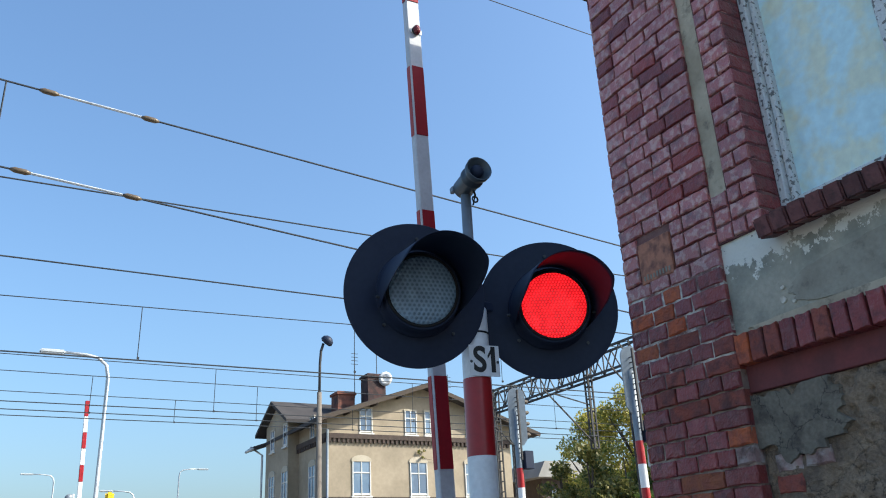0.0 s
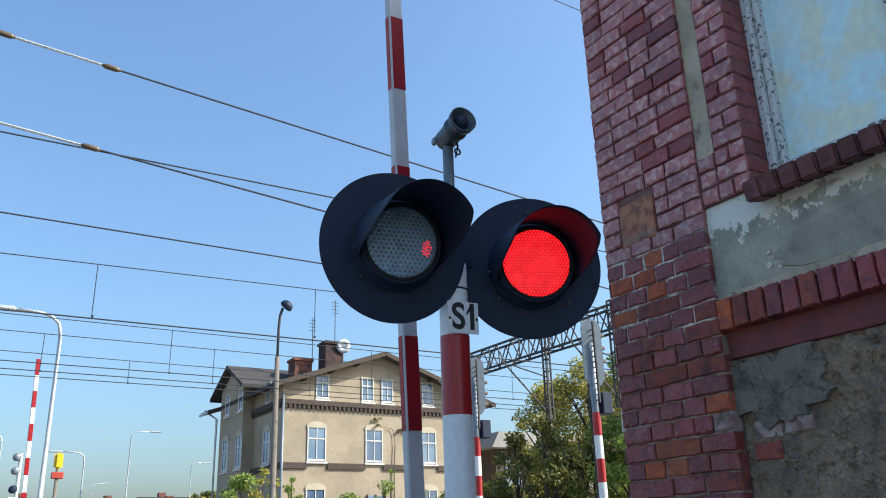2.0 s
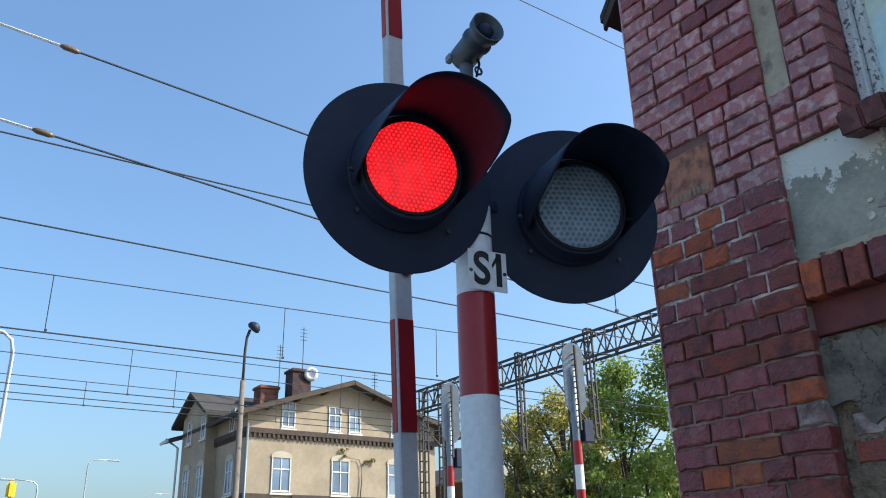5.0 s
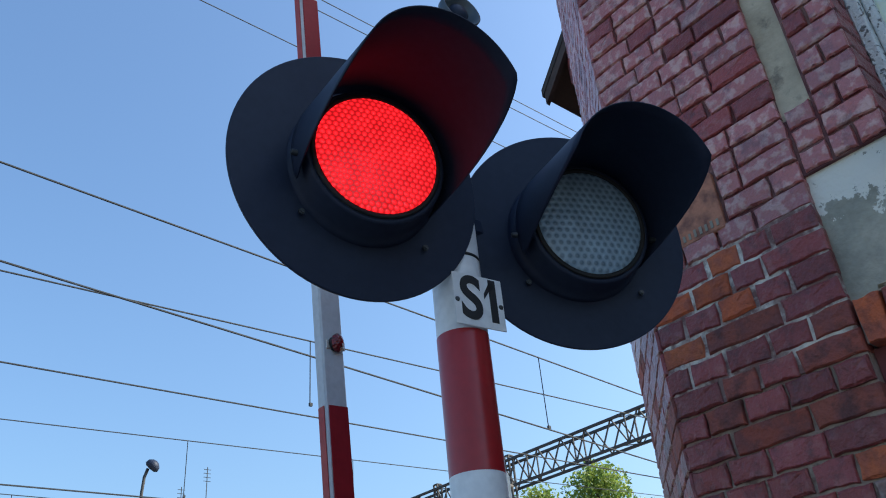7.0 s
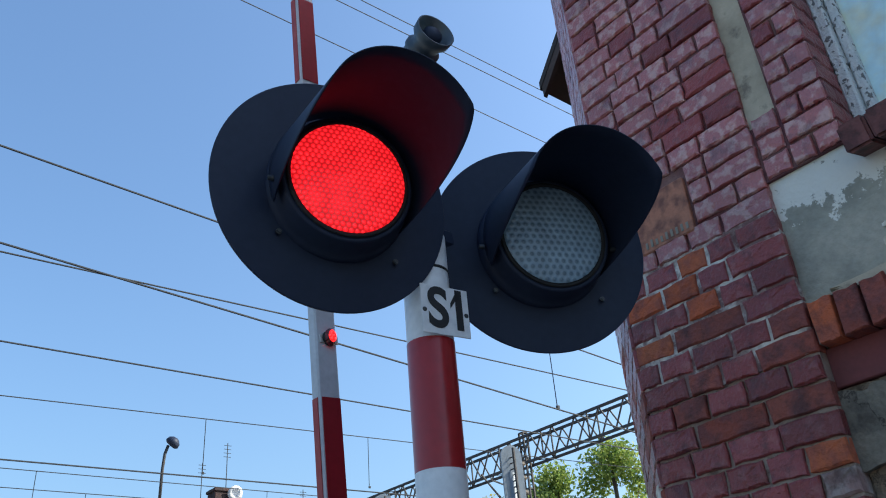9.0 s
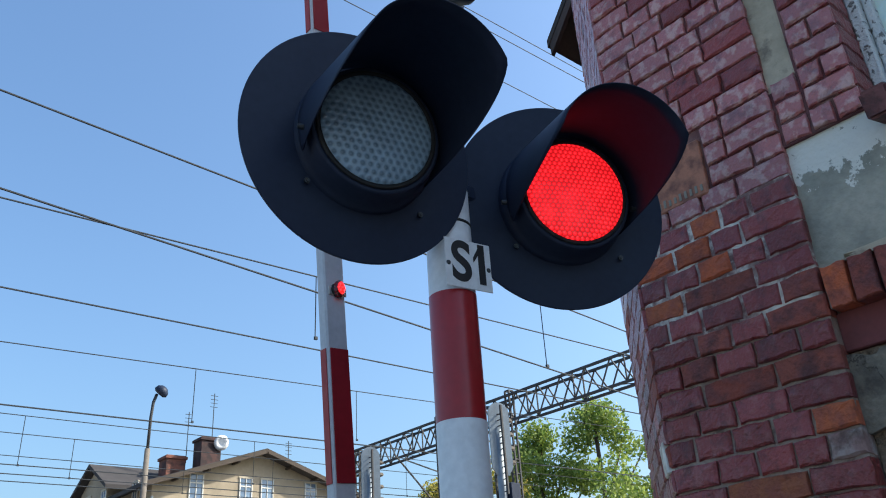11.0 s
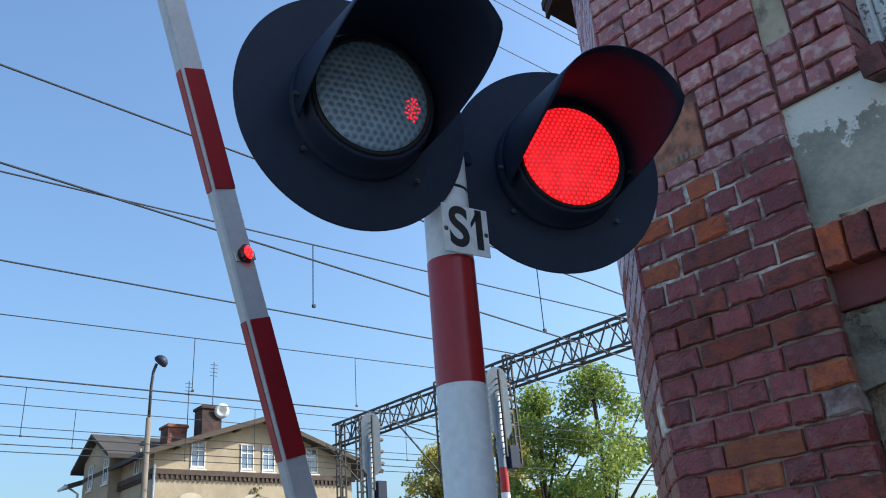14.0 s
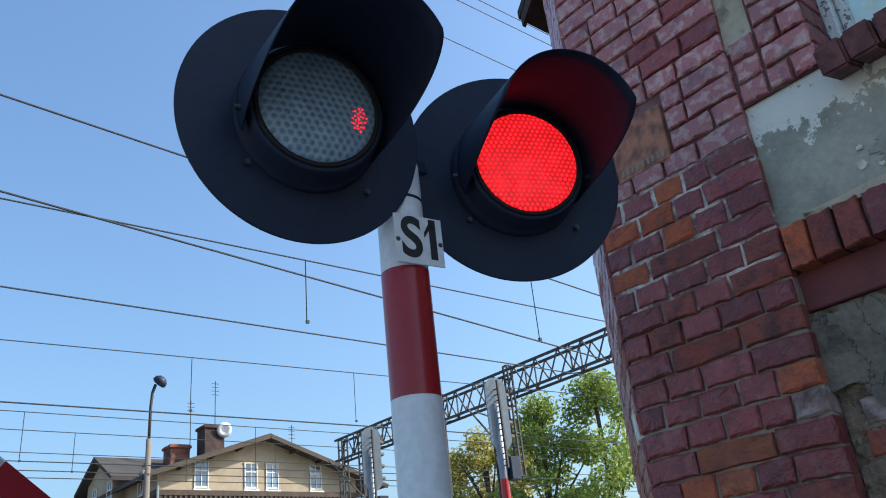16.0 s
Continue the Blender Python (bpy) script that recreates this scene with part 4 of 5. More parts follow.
def wire(rows, label, thick=0.024, x0=-40, x1=60, sag=0.0, insulators=(), droppers=()):
    (y, zz), (y2, z2) = rows
    pts = [(x0 + (x1 - x0) * i / 12, y + (y2 - y) * i / 12, zz + (z2 - zz) * i / 12) for i in range(13)]
    ob = tagged(part("overhead_wire", tube(pts, thick * 0.42, 5), M_WIRE), label, "overhead wire", "railway wires")
    def height(x):
        return zz + (z2 - zz) * (x - x0) / (x1 - x0)

    y_start, y_end = y, y2

    for x, dz in droppers:
        zx = height(x)
        y = y_start + (y_end - y_start) * (x - x0) / (x1 - x0)
        part("dropper", tube([(x, y, zx), (x - 0.01, y, zx - dz)], 0.008, 4), M_WIRE, ob)
        part("dropper_clip", box((x - 0.02, y - 0.015, zx - dz - 0.02), (x + 0.02, y + 0.015, zx - dz + 0.02)), M_WIRE, ob)
    for xa, xb in insulators:
        part("insulator_rod", tube([(xa, y, height(xa)), (xb, y, height(xb))], 0.013, 6), M_GALV, ob, "pale insulator rod")
        for x in (xa, xb):
            part("insulator_end", tube([(x + dx, y, height(x + dx)) for dx in (-0.09, -0.05, 0.05, 0.09)], [0.013, 0.029, 0.029, 0.013], 8), M_INSUL, ob, "brown insulator fitting", True)
    return ob


def level(ratio, y):
    return (EY + y, EZ + ratio * y)


wire(((8.04, 6.811), (8.04, 4.954)), "upper carrying wire with pale insulators", insulators=((0.245, 1.215),), x0=-7, x1=18.3, droppers=((-0.14, 0.93), (8.1, 0.93)))
wire(((8.01, 5.923), (8.01, 3.921)), "lower contact wire with pale insulators", insulators=((0.10, 1.11),), x0=-7, x1=18.3)
wire(((11.06, 6.535), (7.99, 5.477)), "carrying wire with thin droppers", droppers=((5.7, 0.84),))
wire(((10.33, 5.472), (9.70, 4.930)), "contact wire over the track")
wire(((16.353, 5.904), (14.68, 7.554)), "carrying wire with thin droppers", droppers=((2.52, 0.98), (6.78, 1.01), (10.37, 1.04)))
wire(((15.6, 5.30), (15.6, 5.95)), "contact wire over the track", 0.034)
for r1, r2, y, xs in ((0.259, 0.207, 19.6, (5.0, 10.3, 15.0)), (0.240, 0.198, 20.8, (2.4, 6.4, 11.5)), (0.217, 0.191, 22.5, (4.7, 9.8))):
    wire((level(r1, y), level(r1, y)), "carrying wire with thin droppers", droppers=[(x, (r1 - r2) * y) for x in xs])
    wire((level(r2, y), level(r2, y)), "contact wire over the track", 0.028)
wire(((8.5, 10.38), (8.95, 9.31)), "feeder wire high beside the building", 0.018)
wire(((7.55, 9.21), (7.55, 9.53)), "feeder wire high beside the building", 0.016)
wire(((7.55, 9.575), (7.55, 9.555)), "feeder wire high beside the building", 0.016)

gantry = thing("track_gantry", pose(18.4, 0, 0), "dark lattice steel gantry across the tracks", "gantry")
GT, GB, GW = 8.56, 7.78, 0.22
for dx in (-GW, GW):
    for zz in (GT, GB):
        bm = bmesh.new()
        beam(bm, (dx, 3.0, zz), (dx, 28.4, zz), 0.07)
        part("chord", bm, M_RUST, gantry)
    bm = bmesh.new()
    for k in range(54):
        y = 3.2 + 0.46 * k
        a, b = (GT, GB) if k % 2 else (GB, GT)
        beam(bm, (dx, y, a), (dx, y + 0.46, b), 0.035)
        if k % 4 == 0:
            beam(bm, (dx, y, GB), (dx, y, GT), 0.035)
    tagged(part("web_lattice", bm, M_RUST, gantry), "lattice web bars", kind="stuff")
bm = bmesh.new()
for k in range(26):
    y = 3.2 + 0.95 * k
    for zz in (GT, GB):
        beam(bm, (-GW, y, zz), (GW, y + (0.475 if k % 2 else -0.475), zz), 0.022)
tagged(part("cross_lattice", bm, M_RUST, gantry), "lattice cross bars", kind="stuff")


def lattice_post(parent, x, y, z0, z1, w=0.14, name="hanger"):
    bm = bmesh.new()
    for dx in (-w, w):
        beam(bm, (x + dx, y - w, z0), (x + dx, y - w, z1), 0.05)
        beam(bm, (x + dx, y + w, z0), (x + dx, y + w, z1), 0.05)
    n = max(2, int((z1 - z0) / 0.38))
    for k in range(n + 1):
        zz = z0 + (z1 - z0) * k / n
        for dy in (-w, w):
            beam(bm, (x - w, y + dy, zz), (x + w, y + dy, zz), 0.035)
        for dx in (-w, w):
            beam(bm, (x + dx, y - w, zz), (x + dx, y + w, zz), 0.035)
    part(name, bm, M_RUST, parent)


for y in (26.87, 28.2):
    lattice_post(gantry, 0, y, 0, GT, 0.12, "leg")
for y, z0 in ((22.25, 5.45), (18.87, 5.4), (11.0, 5.1), (8.04, 3.85), (7.55, 7.78)):
    lattice_post(gantry, 0, y, z0, GT + (0.2 if y > 8 else 1.3), 0.085)
for y in (22.25, 18.87, 26.2):
    bm = bmesh.new()
    beam(bm, (0, y, 6.9), (-1.7, y - 0.2, 7.15), 0.035)
    beam(bm, (0, y, 5.6), (-2.1, y - 0.25, 7.25), 0.04)
    part("cantilever", bm, M_RUST, gantry, "steel registration arm")


def track_signal(x, y, label):
    t = thing("track_signal", pose(x, y, 0), label, "railway signal", "railway signals")
    r = 0.075
    part("mast", turned([(0.10, 0.0), (r, 0.05), (r, 0.15), (0.0, 0.15)], 20), M_CONC, t, "", True)
    top = 3.74
    n = 9
    for k in range(n):
        a = 0.1 + (top - 0.1) * k / n
        part("band", turned([(r, a), (r, a + (top - 0.1) / n)], 20), M_RED if k % 2 == 0 else M_WHITE, t, "red band" if k % 2 == 0 else "white band", True)
    part("upper_mast", turned([(0.07, top), (0.07, 5.0), (0.0, 5.0)], 16), M_STEEL, t, "grey upper mast", True)
    pts = []
    for k in range(17):
        a = math.pi * k / 16
        pts.append((0.19 * math.cos(a), 5.28 + 0.19 * math.sin(a)))
    pts += [(-0.19, 4.35), (-0.10, 4.22), (0.10, 4.22), (0.19, 4.35)]
    bm = prism(pts, -0.02, 0.02)
    part("backboard", bm, M_STEEL, t, "weathered grey backboard", False, pose(0.02, -0.03, 0, 0, 0, -20))
    for k in range(4):
        a = 4.42 + 0.24 * k
        part("lamp_hood", box((0.12, -0.08, a), (0.32, 0.08, a + 0.07), 0.02, 2), M_POLE, t, "grey lamp hood")
    part("ladder", box((-0.03, -0.16, 3.9), (0.0, -0.12, 5.4)), M_RUST, t, "thin steel ladder rail")
    part("ladder", box((-0.03, 0.10, 0.3), (0.0, 0.13, 5.3)), M_RUST, t, "thin steel ladder rail")
    part("junction_box", box((0.08, -0.13, 3.72), (0.30, 0.09, 4.10), 0.01), M_BLACK, t, "black box")
    for k in range(14):
        part("rung", box((-0.023, -0.14, 3.942 + 0.1 * k), (-0.007, 0.12, 3.958 + 0.1 * k)), M_RUST, t)
    return t


track_signal(10.40, 15.15, "railway signal on a red and white mast, seen from behind")
track_signal(10.47, 11.45, "railway signal on a red and white mast by the trees")


# ---- street lamps ----
def arm_lamp(x, y, h, arm, r, label, head=0.5, turn=0):
    t = thing("street_lamp", pose(x, y, 0, 0, 0, turn), label, "street lamp", "street lamps")
    pts = [(0, 0, 0), (0, 0, h * 0.4), (0, 0, h - 0.5), (-0.06, 0, h - 0.2), (-0.25, 0, h - 0.04), (-arm * 0.5, 0, h + 0.02), (-arm, 0, h + 0.04)]
    part("pole", tube(pts, [r, r * 0.9, r * 0.62, r * 0.58, r * 0.55, r * 0.5, r * 0.5], 10), M_GALV, t, "", True)
    part("lamp_head", box((-arm - head, -0.10, h - 0.02), (-arm + 0.05, 0.10, h + 0.08), 0.03, 2), M_GALV, t, "flat grey lamp head")
    part("door", box((-r * 1.02, -0.05, 0.6), (-r * 0.9, 0.05, 1.0)), M_STEEL, t)
    return t


x, y = at_bearing(7.35, 21)
arm_lamp(x, y, 6.98, 1.05, 0.068, "tall grey street lamp with a bent arm beside the crossing")
for brg, d, h, arm in ((12.2, 62, 9.6, 1.6), (9.6, 55, 7.4, -1.6), (4.9, 60, 9.0, -1.6), (10.2, 105, 9.3, 1.2), (16.0, 95, 10.6, 0.4)):
    x, y = at_bearing(brg, d)
    arm_lamp(x, y, h, 1.3, 0.07, "slim grey street lamp far across the crossing", 0.7, 180 if arm > 0 else 0)
x, y = at_bearing(21.16, 23)
lamp = thing("street_lamp", pose(x, y, 0), "old concrete lamp post with a round dark head", "street lamp", "street lamps")
part("pole", turned([(0.10, 0), (0.065, 6.6), (0.0, 6.6)], 12), M_POLE, lamp, "tapered concrete pole", True)
part("bracket", tube([(0, 0, 6.5), (0.01, 0, 7.4), (0.04, 0, 7.78), (0.11, 0, 8.0)], 0.04, 8), M_RUST, lamp, "curved steel bracket", True)
part("lamp_head", turned([(0.0, -0.06), (0.13, -0.05), (0.19, 0.0), (0.17, 0.10), (0.09, 0.17), (0.0, 0.19)], 16, m=pose(0.19, -0.02, 8.05, 25, 35)), M_BLACK, lamp, "dark rounded lamp head", True)

# far barrier across the road
x, y = at_bearing(6.6, 25)
far_barrier = thing("barrier_boom", pose(x, y, 0, 0, -1.2), "raised red and white barrier boom across the tracks", "barrier boom")
part("cabinet", box((-0.3, -0.3, 0), (0.3, 0.3, 1.1), 0.02), M_STEEL, far_barrier, "grey drive cabinet")
for k in range(13):
    a = 1.0 + 0.44 * k
    part("band", box((-0.055, -0.04, a), (0.055, 0.04, a + 0.44), 0.012), M_RED if k % 2 == 0 else M_WHITE, far_barrier, "red band" if k % 2 == 0 else "white band")
x, y = at_bearing(6.05, 25)
far_signal = thing("crossing_signal", pose(x, y, 0), "crossing signal far across the tracks, seen from behind", "signal")
part("post", turned([(0.05, 0), (0.05, 4.2), (0, 4.2)], 12), M_GALV, far_signal, "grey post", True)
for zz in (4.1, 3.75, 3.28):
    part("lamp_housing", turned([(0.0, -0.10), (0.08, -0.10), (0.10, -0.05), (0.10, 0.1), (0.0, 0.1)], 18, m=pose(-0.10, 0, zz, 90)), M_STEEL if zz > 3.5 else M_BLACK, far_signal, "rounded lamp housing", True)
part("plate", box((-0.2, -0.12, 2.92), (0.0, -0.1, 3.08), 0.01), M_WHITE, far_signal, "white plate")

# ---- distance on the road side ----
x, y = at_bearing(8.15, 80)
pylon = thing("advertising_pylon", pose(x, y, 0), "tall yellow sign on a pylon with a red box", "sign")
part("mast", turned([(0.16, 0), (0.14, 8.7), (0, 8.7)], 12), M_POLE, pylon, "grey mast", True)
part("yellow_panel", box((-0.36, -0.25, 8.6), (0.36, 0.25, 10.1), 0.2, 4), M_YELLOW, pylon, "rounded yellow panel")
part("red_box", box((-0.45, -0.25, 7.85), (0.5, 0.25, 8.4), 0.05), M_SIGNRED, pylon, "red sign box")


def bank(name, pts, mat, label, category, seed=1, kind="structure"):
    """A rounded bank along the given ridge of (x, y, height, half width)."""
    rnd = random.Random(seed)
    bm = bmesh.new()
    prev = None
    for x, y, h, w in pts:
        row = []
        for k in range(11):
            u = k / 10 * 2 - 1
            row.append(bm.verts.new((x + rnd.uniform(-0.3, 0.3), y + u * w, -0.1 + (h + rnd.uniform(-0.2, 0.2)) * max(0, 1 - abs(u) ** 1.8))))
        if prev:
            for a, b, c, d in zip(prev, prev[1:], row[1:], row):
                bm.faces.new((a, b, c, d))
        prev = row
    return tagged(part(name, bm, mat, None, "", True), label, category, kind=kind)


bank("embankment", [(8, 74, 3.4, 9), (14, 76, 4.6, 10), (19, 77, 5.6, 11), (25, 78, 6.6, 12), (34, 79, 7.4, 12), (50, 80, 7.6, 12)], M_GRASS, "grassy railway embankment with low scrub", "embankment")
viaduct = tagged(part("viaduct", box((-40, 79.5, 2.4), (20, 80.5, 4.1)), M_GREYWALL), "pale concrete ramp wall of a road bridge", "bridge", kind="structure")
for k in range(8):
    part("pier", box((-30 + 6 * k, 79.7, 0), (-29 + 6 * k, 80.3, 2.4)), M_GREYWALL, viaduct)
for k in range(24):
    part("rail_post", box((-38 + 2.4 * k, 79.9, 4.1), (-37.9 + 2.4 * k, 80.0, 5.0)), M_GALV, viaduct)
part("rail", box((-40, 79.9, 4.95), (20, 80.0, 5.05)), M_GALV, viaduct)
rf = random.Random(8)
for brg, d, w, h in ((2.5, 150, 9, 8.4), (5.2, 150, 8, 9.4), (7.6, 155, 10, 7.9), (10.4, 160, 9, 8.2), (13.2, 165, 12, 9.8), (16.0, 165, 10, 10.2), (-1, 160, 14, 8), (-5, 160, 14, 9)):
    x, y = at_bearing(brg, d)
    hs = thing("far_house", pose(x, y, 0), "low dark-red house far beyond the bridge", "house", "far houses")
    part("wall", box((-w, -4, 0), (w, 4, h)), M_BRICKFAR, hs)
    part("roof", prism([(-w - 0.4, h), (w + 0.4, h), (w, h + 0.7), (-w, h + 0.7)], -4.4, 4.4), M_SHEET, hs, "dark roof")
    for dx in (-w * 0.5, w * 0.4):
        part("chimney", box((dx - 0.6, -0.6, h + 0.5), (dx + 0.6, 0.6, h + 1.7)), M_CHIM, hs)
    for k in range(5):
        part("window", box((-w + w * 0.35 * (k + 0.5), -4.05, h - 2.6), (-w + w * 0.35 * (k + 0.5) + 1.1, -3.98, h - 1.0)), M_GLASS, hs)
# low wall with coloured scrawl, and a fence
x, y = at_bearing(13, 40)
lowwall = tagged(part("low_wall", box((x - 4.5, y - 0.15, 0), (x + 6, y + 0.15, 2.15), 0.02), M_GREYWALL), "low grey wall with coloured painted scrawl", "wall", kind="structure")
for k in range(26):
    zz = rf.uniform(1.2, 1.9)
    a = x - 4.2 + 0.38 * k
    part("painted_bar", box((a, y - 0.156, zz), (a + rf.uniform(0.1, 0.3), y - 0.15, zz + rf.uniform(0.15, 0.45))), (M_WHITE, M_BLUE, M_SIGNRED, M_INK)[k % 4], lowwall)
fence = thing("fence", pose(x - 2.5, y + 3, 0), "rusty mesh fence posts and rails before the bank", "fence")
for k in range(6):
    part("post", box((1.55 * k - 0.05, -0.05, 0), (1.55 * k + 0.05, 0.05, 3.0)), M_RUST, fence)
for zz in (2.1, 2.85):
    part("rail", box((0, -0.03, zz), (7.8, 0.03, zz + 0.07)), M_RUST, fence)
x, y = at_bearing(14.07, 45)
ys = thing("road_sign", pose(x, y, 0), "yellow triangular road sign on a grey post", "road sign")
part("post", turned([(0.035, 0), (0.035, 3.6), (0, 3.6)], 8), M_GALV, ys)
part("plate", prism([(-0.24, 3.75), (0.24, 3.75), (0.0, 3.33)], -0.02, 0.0), M_YELLOW, ys, "yellow triangle")
part("blue_plate", box((-0.17, -0.03, 2.75), (0.17, -0.01, 3.08), 0.01), M_BLUE, ys, "blue plate")
x, y = at_bearing(5.6, 45)
bs = thing("road_sign", pose(x, y, 0), "blue pedestrian crossing sign on a grey post", "road sign")
part("post", turned([(0.035, 0), (0.035, 3.2), (0, 3.2)], 8), M_GALV, bs)
part("plate", box((-0.2, -0.03, 2.75), (0.2, -0.01, 3.15), 0.01), M_BLUE, bs, "blue plate")
part("triangle", prism([(-0.12, 2.82), (0.12, 2.82), (0.0, 3.06)], -0.04, -0.031), M_WHITE, bs, "white triangle")

# ---- station house ----
HX0, HX1, HY0, HY1 = 16.6, 28.2, 41.9, 51.0
house = thing("station_house", pose(0, 0, 0), "three-storey beige stucco house with dark cornice and gabled roof", "house")
AX = 22.4
RZ, EZ_ = 12.05, 9.65
slope = (RZ - EZ_) / (AX - 15.2)


def roof_z(x):
    return RZ - slope * abs(x - AX)


bm = prism([(HX0, 0), (HX1, 0), (HX1, roof_z(HX1) - 0.15), (AX, RZ - 0.15), (HX0, roof_z(HX0) - 0.15)], HY0, HY1)
part("wall", bm, M_STUCCO, house, "beige weathered stucco walls")
for sgn in (-1, 1):
    xe = 15.9 if sgn < 0 else 29.9
    ze = roof_z(xe)
    bm = prism([(AX, RZ), (xe, ze), (xe, ze - 0.2), (AX, RZ - 0.2)], HY0 - 0.75, HY1 + 0.75)
    part("roof", bm, M_SHEET, house, "dark sheet roof")
    bm = bmesh.new()
    beam(bm, (AX, HY0 - 0.78, RZ - 0.16), (xe, HY0 - 0.78, ze - 0.16), 0.10, 0.22)
    part("bargeboard", bm, M_WOOD, house, "dark timber bargeboard")
    for k in range(4):
        xx = AX + sgn * (1.6 + 1.6 * k)
        bm = bmesh.new()
        beam(bm, (xx, HY0 - 0.75, roof_z(xx) - 0.3), (xx, HY0 + 0.1, roof_z(xx) - 0.3), 0.12)
        part("purlin", bm, M_WOOD, house)
part("rear_eave", prism([(15.9, roof_z(15.9)), (15.2, roof_z(15.2)), (15.2, roof_z(15.2) - 0.2), (15.9, roof_z(15.9) - 0.2)], HY1 - 0.7, HY1 + 0.75), M_SHEET, house, "dark sheet eave")
# cross gable on the side
CY, CZ = 48.2, 12.0
bm = bmesh.new()
pts = [(15.95, CY - 2.0, 0), (15.95, CY + 2.0, 0), (15.95, CY + 2.0, 10.7), (15.95, CY, 11.75), (15.95, CY - 2.0, 10.7)]
a = [bm.verts.new(p) for p in pts]
b = [bm.verts.new((22, p[1], p[2])) for p in pts]
for i in range(5):
    bm.faces.new((a[i], a[(i + 1) % 5], b[(i + 1) % 5], b[i]))
bm.faces.new(a)
bm.faces.new(b[::-1])
bmesh.ops.recalc_face_normals(bm, faces=bm.faces[:])
part("side_gable", bm, M_STUCCO, house, "projecting side gable")
for sgn in (-1, 1):
    bm = bmesh.new()
    e = [Vector((15.5, CY, 12.0)), Vector((15.5, CY + sgn * 2.9, 10.45)), Vector((22.0, CY + sgn * 2.9, 10.45)), Vector((22.0, CY, 12.0))]
    f = [bm.verts.new(p) for p in e] + [bm.verts.new(p - Vector((0, 0, 0.2))) for p in e]
    for q in ((0, 1, 2, 3), (4, 5, 6, 7), (0, 1, 5, 4), (1, 2, 6, 5), (2, 3, 7, 6), (3, 0, 4, 7)):
        bm.faces.new([f[i] for i in q])
    bmesh.ops.recalc_face_normals(bm, faces=bm.faces[:])
    part("gable_roof", bm, M_SHEET, house, "dark side gable roof")
bm = bmesh.new()
add_box(bm, (HX0 - 0.16, HY0 - 0.16, 8.86), (HX1 + 0.16, HY0, 9.12))
add_box(bm, (HX0 - 0.16, HY0, 8.86), (HX0, HY1, 9.12))
part("cornice", bm, M_CORNICE, house, "dark brick cornice")
bm = bmesh.new()
for k in range(44):
    xx = HX0 + 0.05 + 0.262 * k
    add_box(bm, (xx, HY0 - 0.14, 8.66), (xx + 0.12, HY0, 8.86))
for k in range(34):
    yy = HY0 + 0.05 + 0.262 * k
    add_box(bm, (HX0 - 0.14, yy, 8.66), (HX0, yy + 0.12, 8.86))
tagged(part("dentil_course", bm, M_CORNICE, house, "row of dark brick dentils"), kind="stuff")
for a, b in ((HX0 - 0.1, 18.0), (19.2, 21.45), (22.55, 24.9), (26.1, HX1 + 0.1)):
    part("string_course", box((a, HY0 - 0.1, 5.55), (b, HY0, 5.85)), M_CORNICE, house, "dark brick string course")
part("string_course", box((HX0 - 0.1, HY0, 5.55), (HX0, HY1, 5.85)), M_CORNICE, house, "dark brick string course")


def house_window(m, w, h, arched, label):
    """In a wall that faces -y, sill at the origin's height."""
    win = part("window", box((-w / 2, -0.005, 0), (w / 2, 0.02, h)), M_GLASS, house, label, False, m)
    f = 0.10
    for lo, hi, nm in (((-w / 2 - 0.05, -0.05, -0.06), (-w / 2 + 0.015, 0.01, h), "jamb"), ((w / 2 - 0.015, -0.05, -0.06), (w / 2 + 0.05, 0.01, h), "jamb"), ((-w / 2 - 0.12, -0.12, -0.14), (w / 2 + 0.12, 0.01, -0.05), "window_sill"), ((-0.026, -0.04, 0), (0.026, 0.0, h), "mullion"), ((-w / 2, -0.035, h * 0.64), (w / 2, 0.0, h * 0.64 + 0.07), "transom"), ((-w / 2, -0.03, 0), (w / 2, 0.0, 0.10), "bottom_rail")):
        part(nm, box(lo, hi, 0.01), M_SURROUND, win, "white painted")
    n = 8
    rise = 0.26 if arched else 0.02
    bm = prism([(-w / 2 - 0.09, h - 0.02)] + [((w / 2 + 0.09) * -math.cos(math.pi * k / n), h + 0.06 + rise * math.sin(math.pi * k / n)) for k in range(n + 1)] + [(w / 2 + 0.09, h - 0.02)], -0.05, 0.01)
    part("arch" if arched else "lintel", bm, M_HEAD, win, "cream window head")
    return win


for x0, x1 in ((18.05, 19.07), (21.5, 22.5), (25.0, 26.0)):
    house_window(pose((x0 + x1) / 2, HY0 - 0.01, 5.95), 0.98, 1.75, True, "tall arched window in the first floor")
for x0 in (18.55, 25.5):
    house_window(pose(x0, HY0 - 0.01, 2.95), 1.0, 1.55, True, "arched window in the ground floor")
for x0, w in ((18.85, 0.68), (21.6, 0.66), (22.85, 0.66), (25.55, 0.66)):
    house_window(pose(x0, HY0 - 0.01, 9.25), w, 1.3, False, "narrow attic window")
for y0 in (44.0, 46.6, 48.9):
    house_window(pose((15.94 if y0 > 46.2 else HX0 - 0.01), y0, 5.95, 0, 0, -90), 0.9, 1.75, True, "tall arched window in the side wall")
    house_window(pose((15.94 if y0 > 46.2 else HX0 - 0.01), y0, 9.15, 0, 0, -90), 0.6, 1.2, False, "narrow attic window in the side wall")
part("door", box((21.6, HY0 - 0.05, 0.4), (22.6, HY0, 4.2), 0.02), M_GLASS, house, "dark glazed door")
for a in (21.55, 22.05, 22.58):
    part("door_frame", box((a, HY0 - 0.09, 0.4), (a + 0.07, HY0, 4.25), 0.01), M_WOOD, house, "dark door frame")
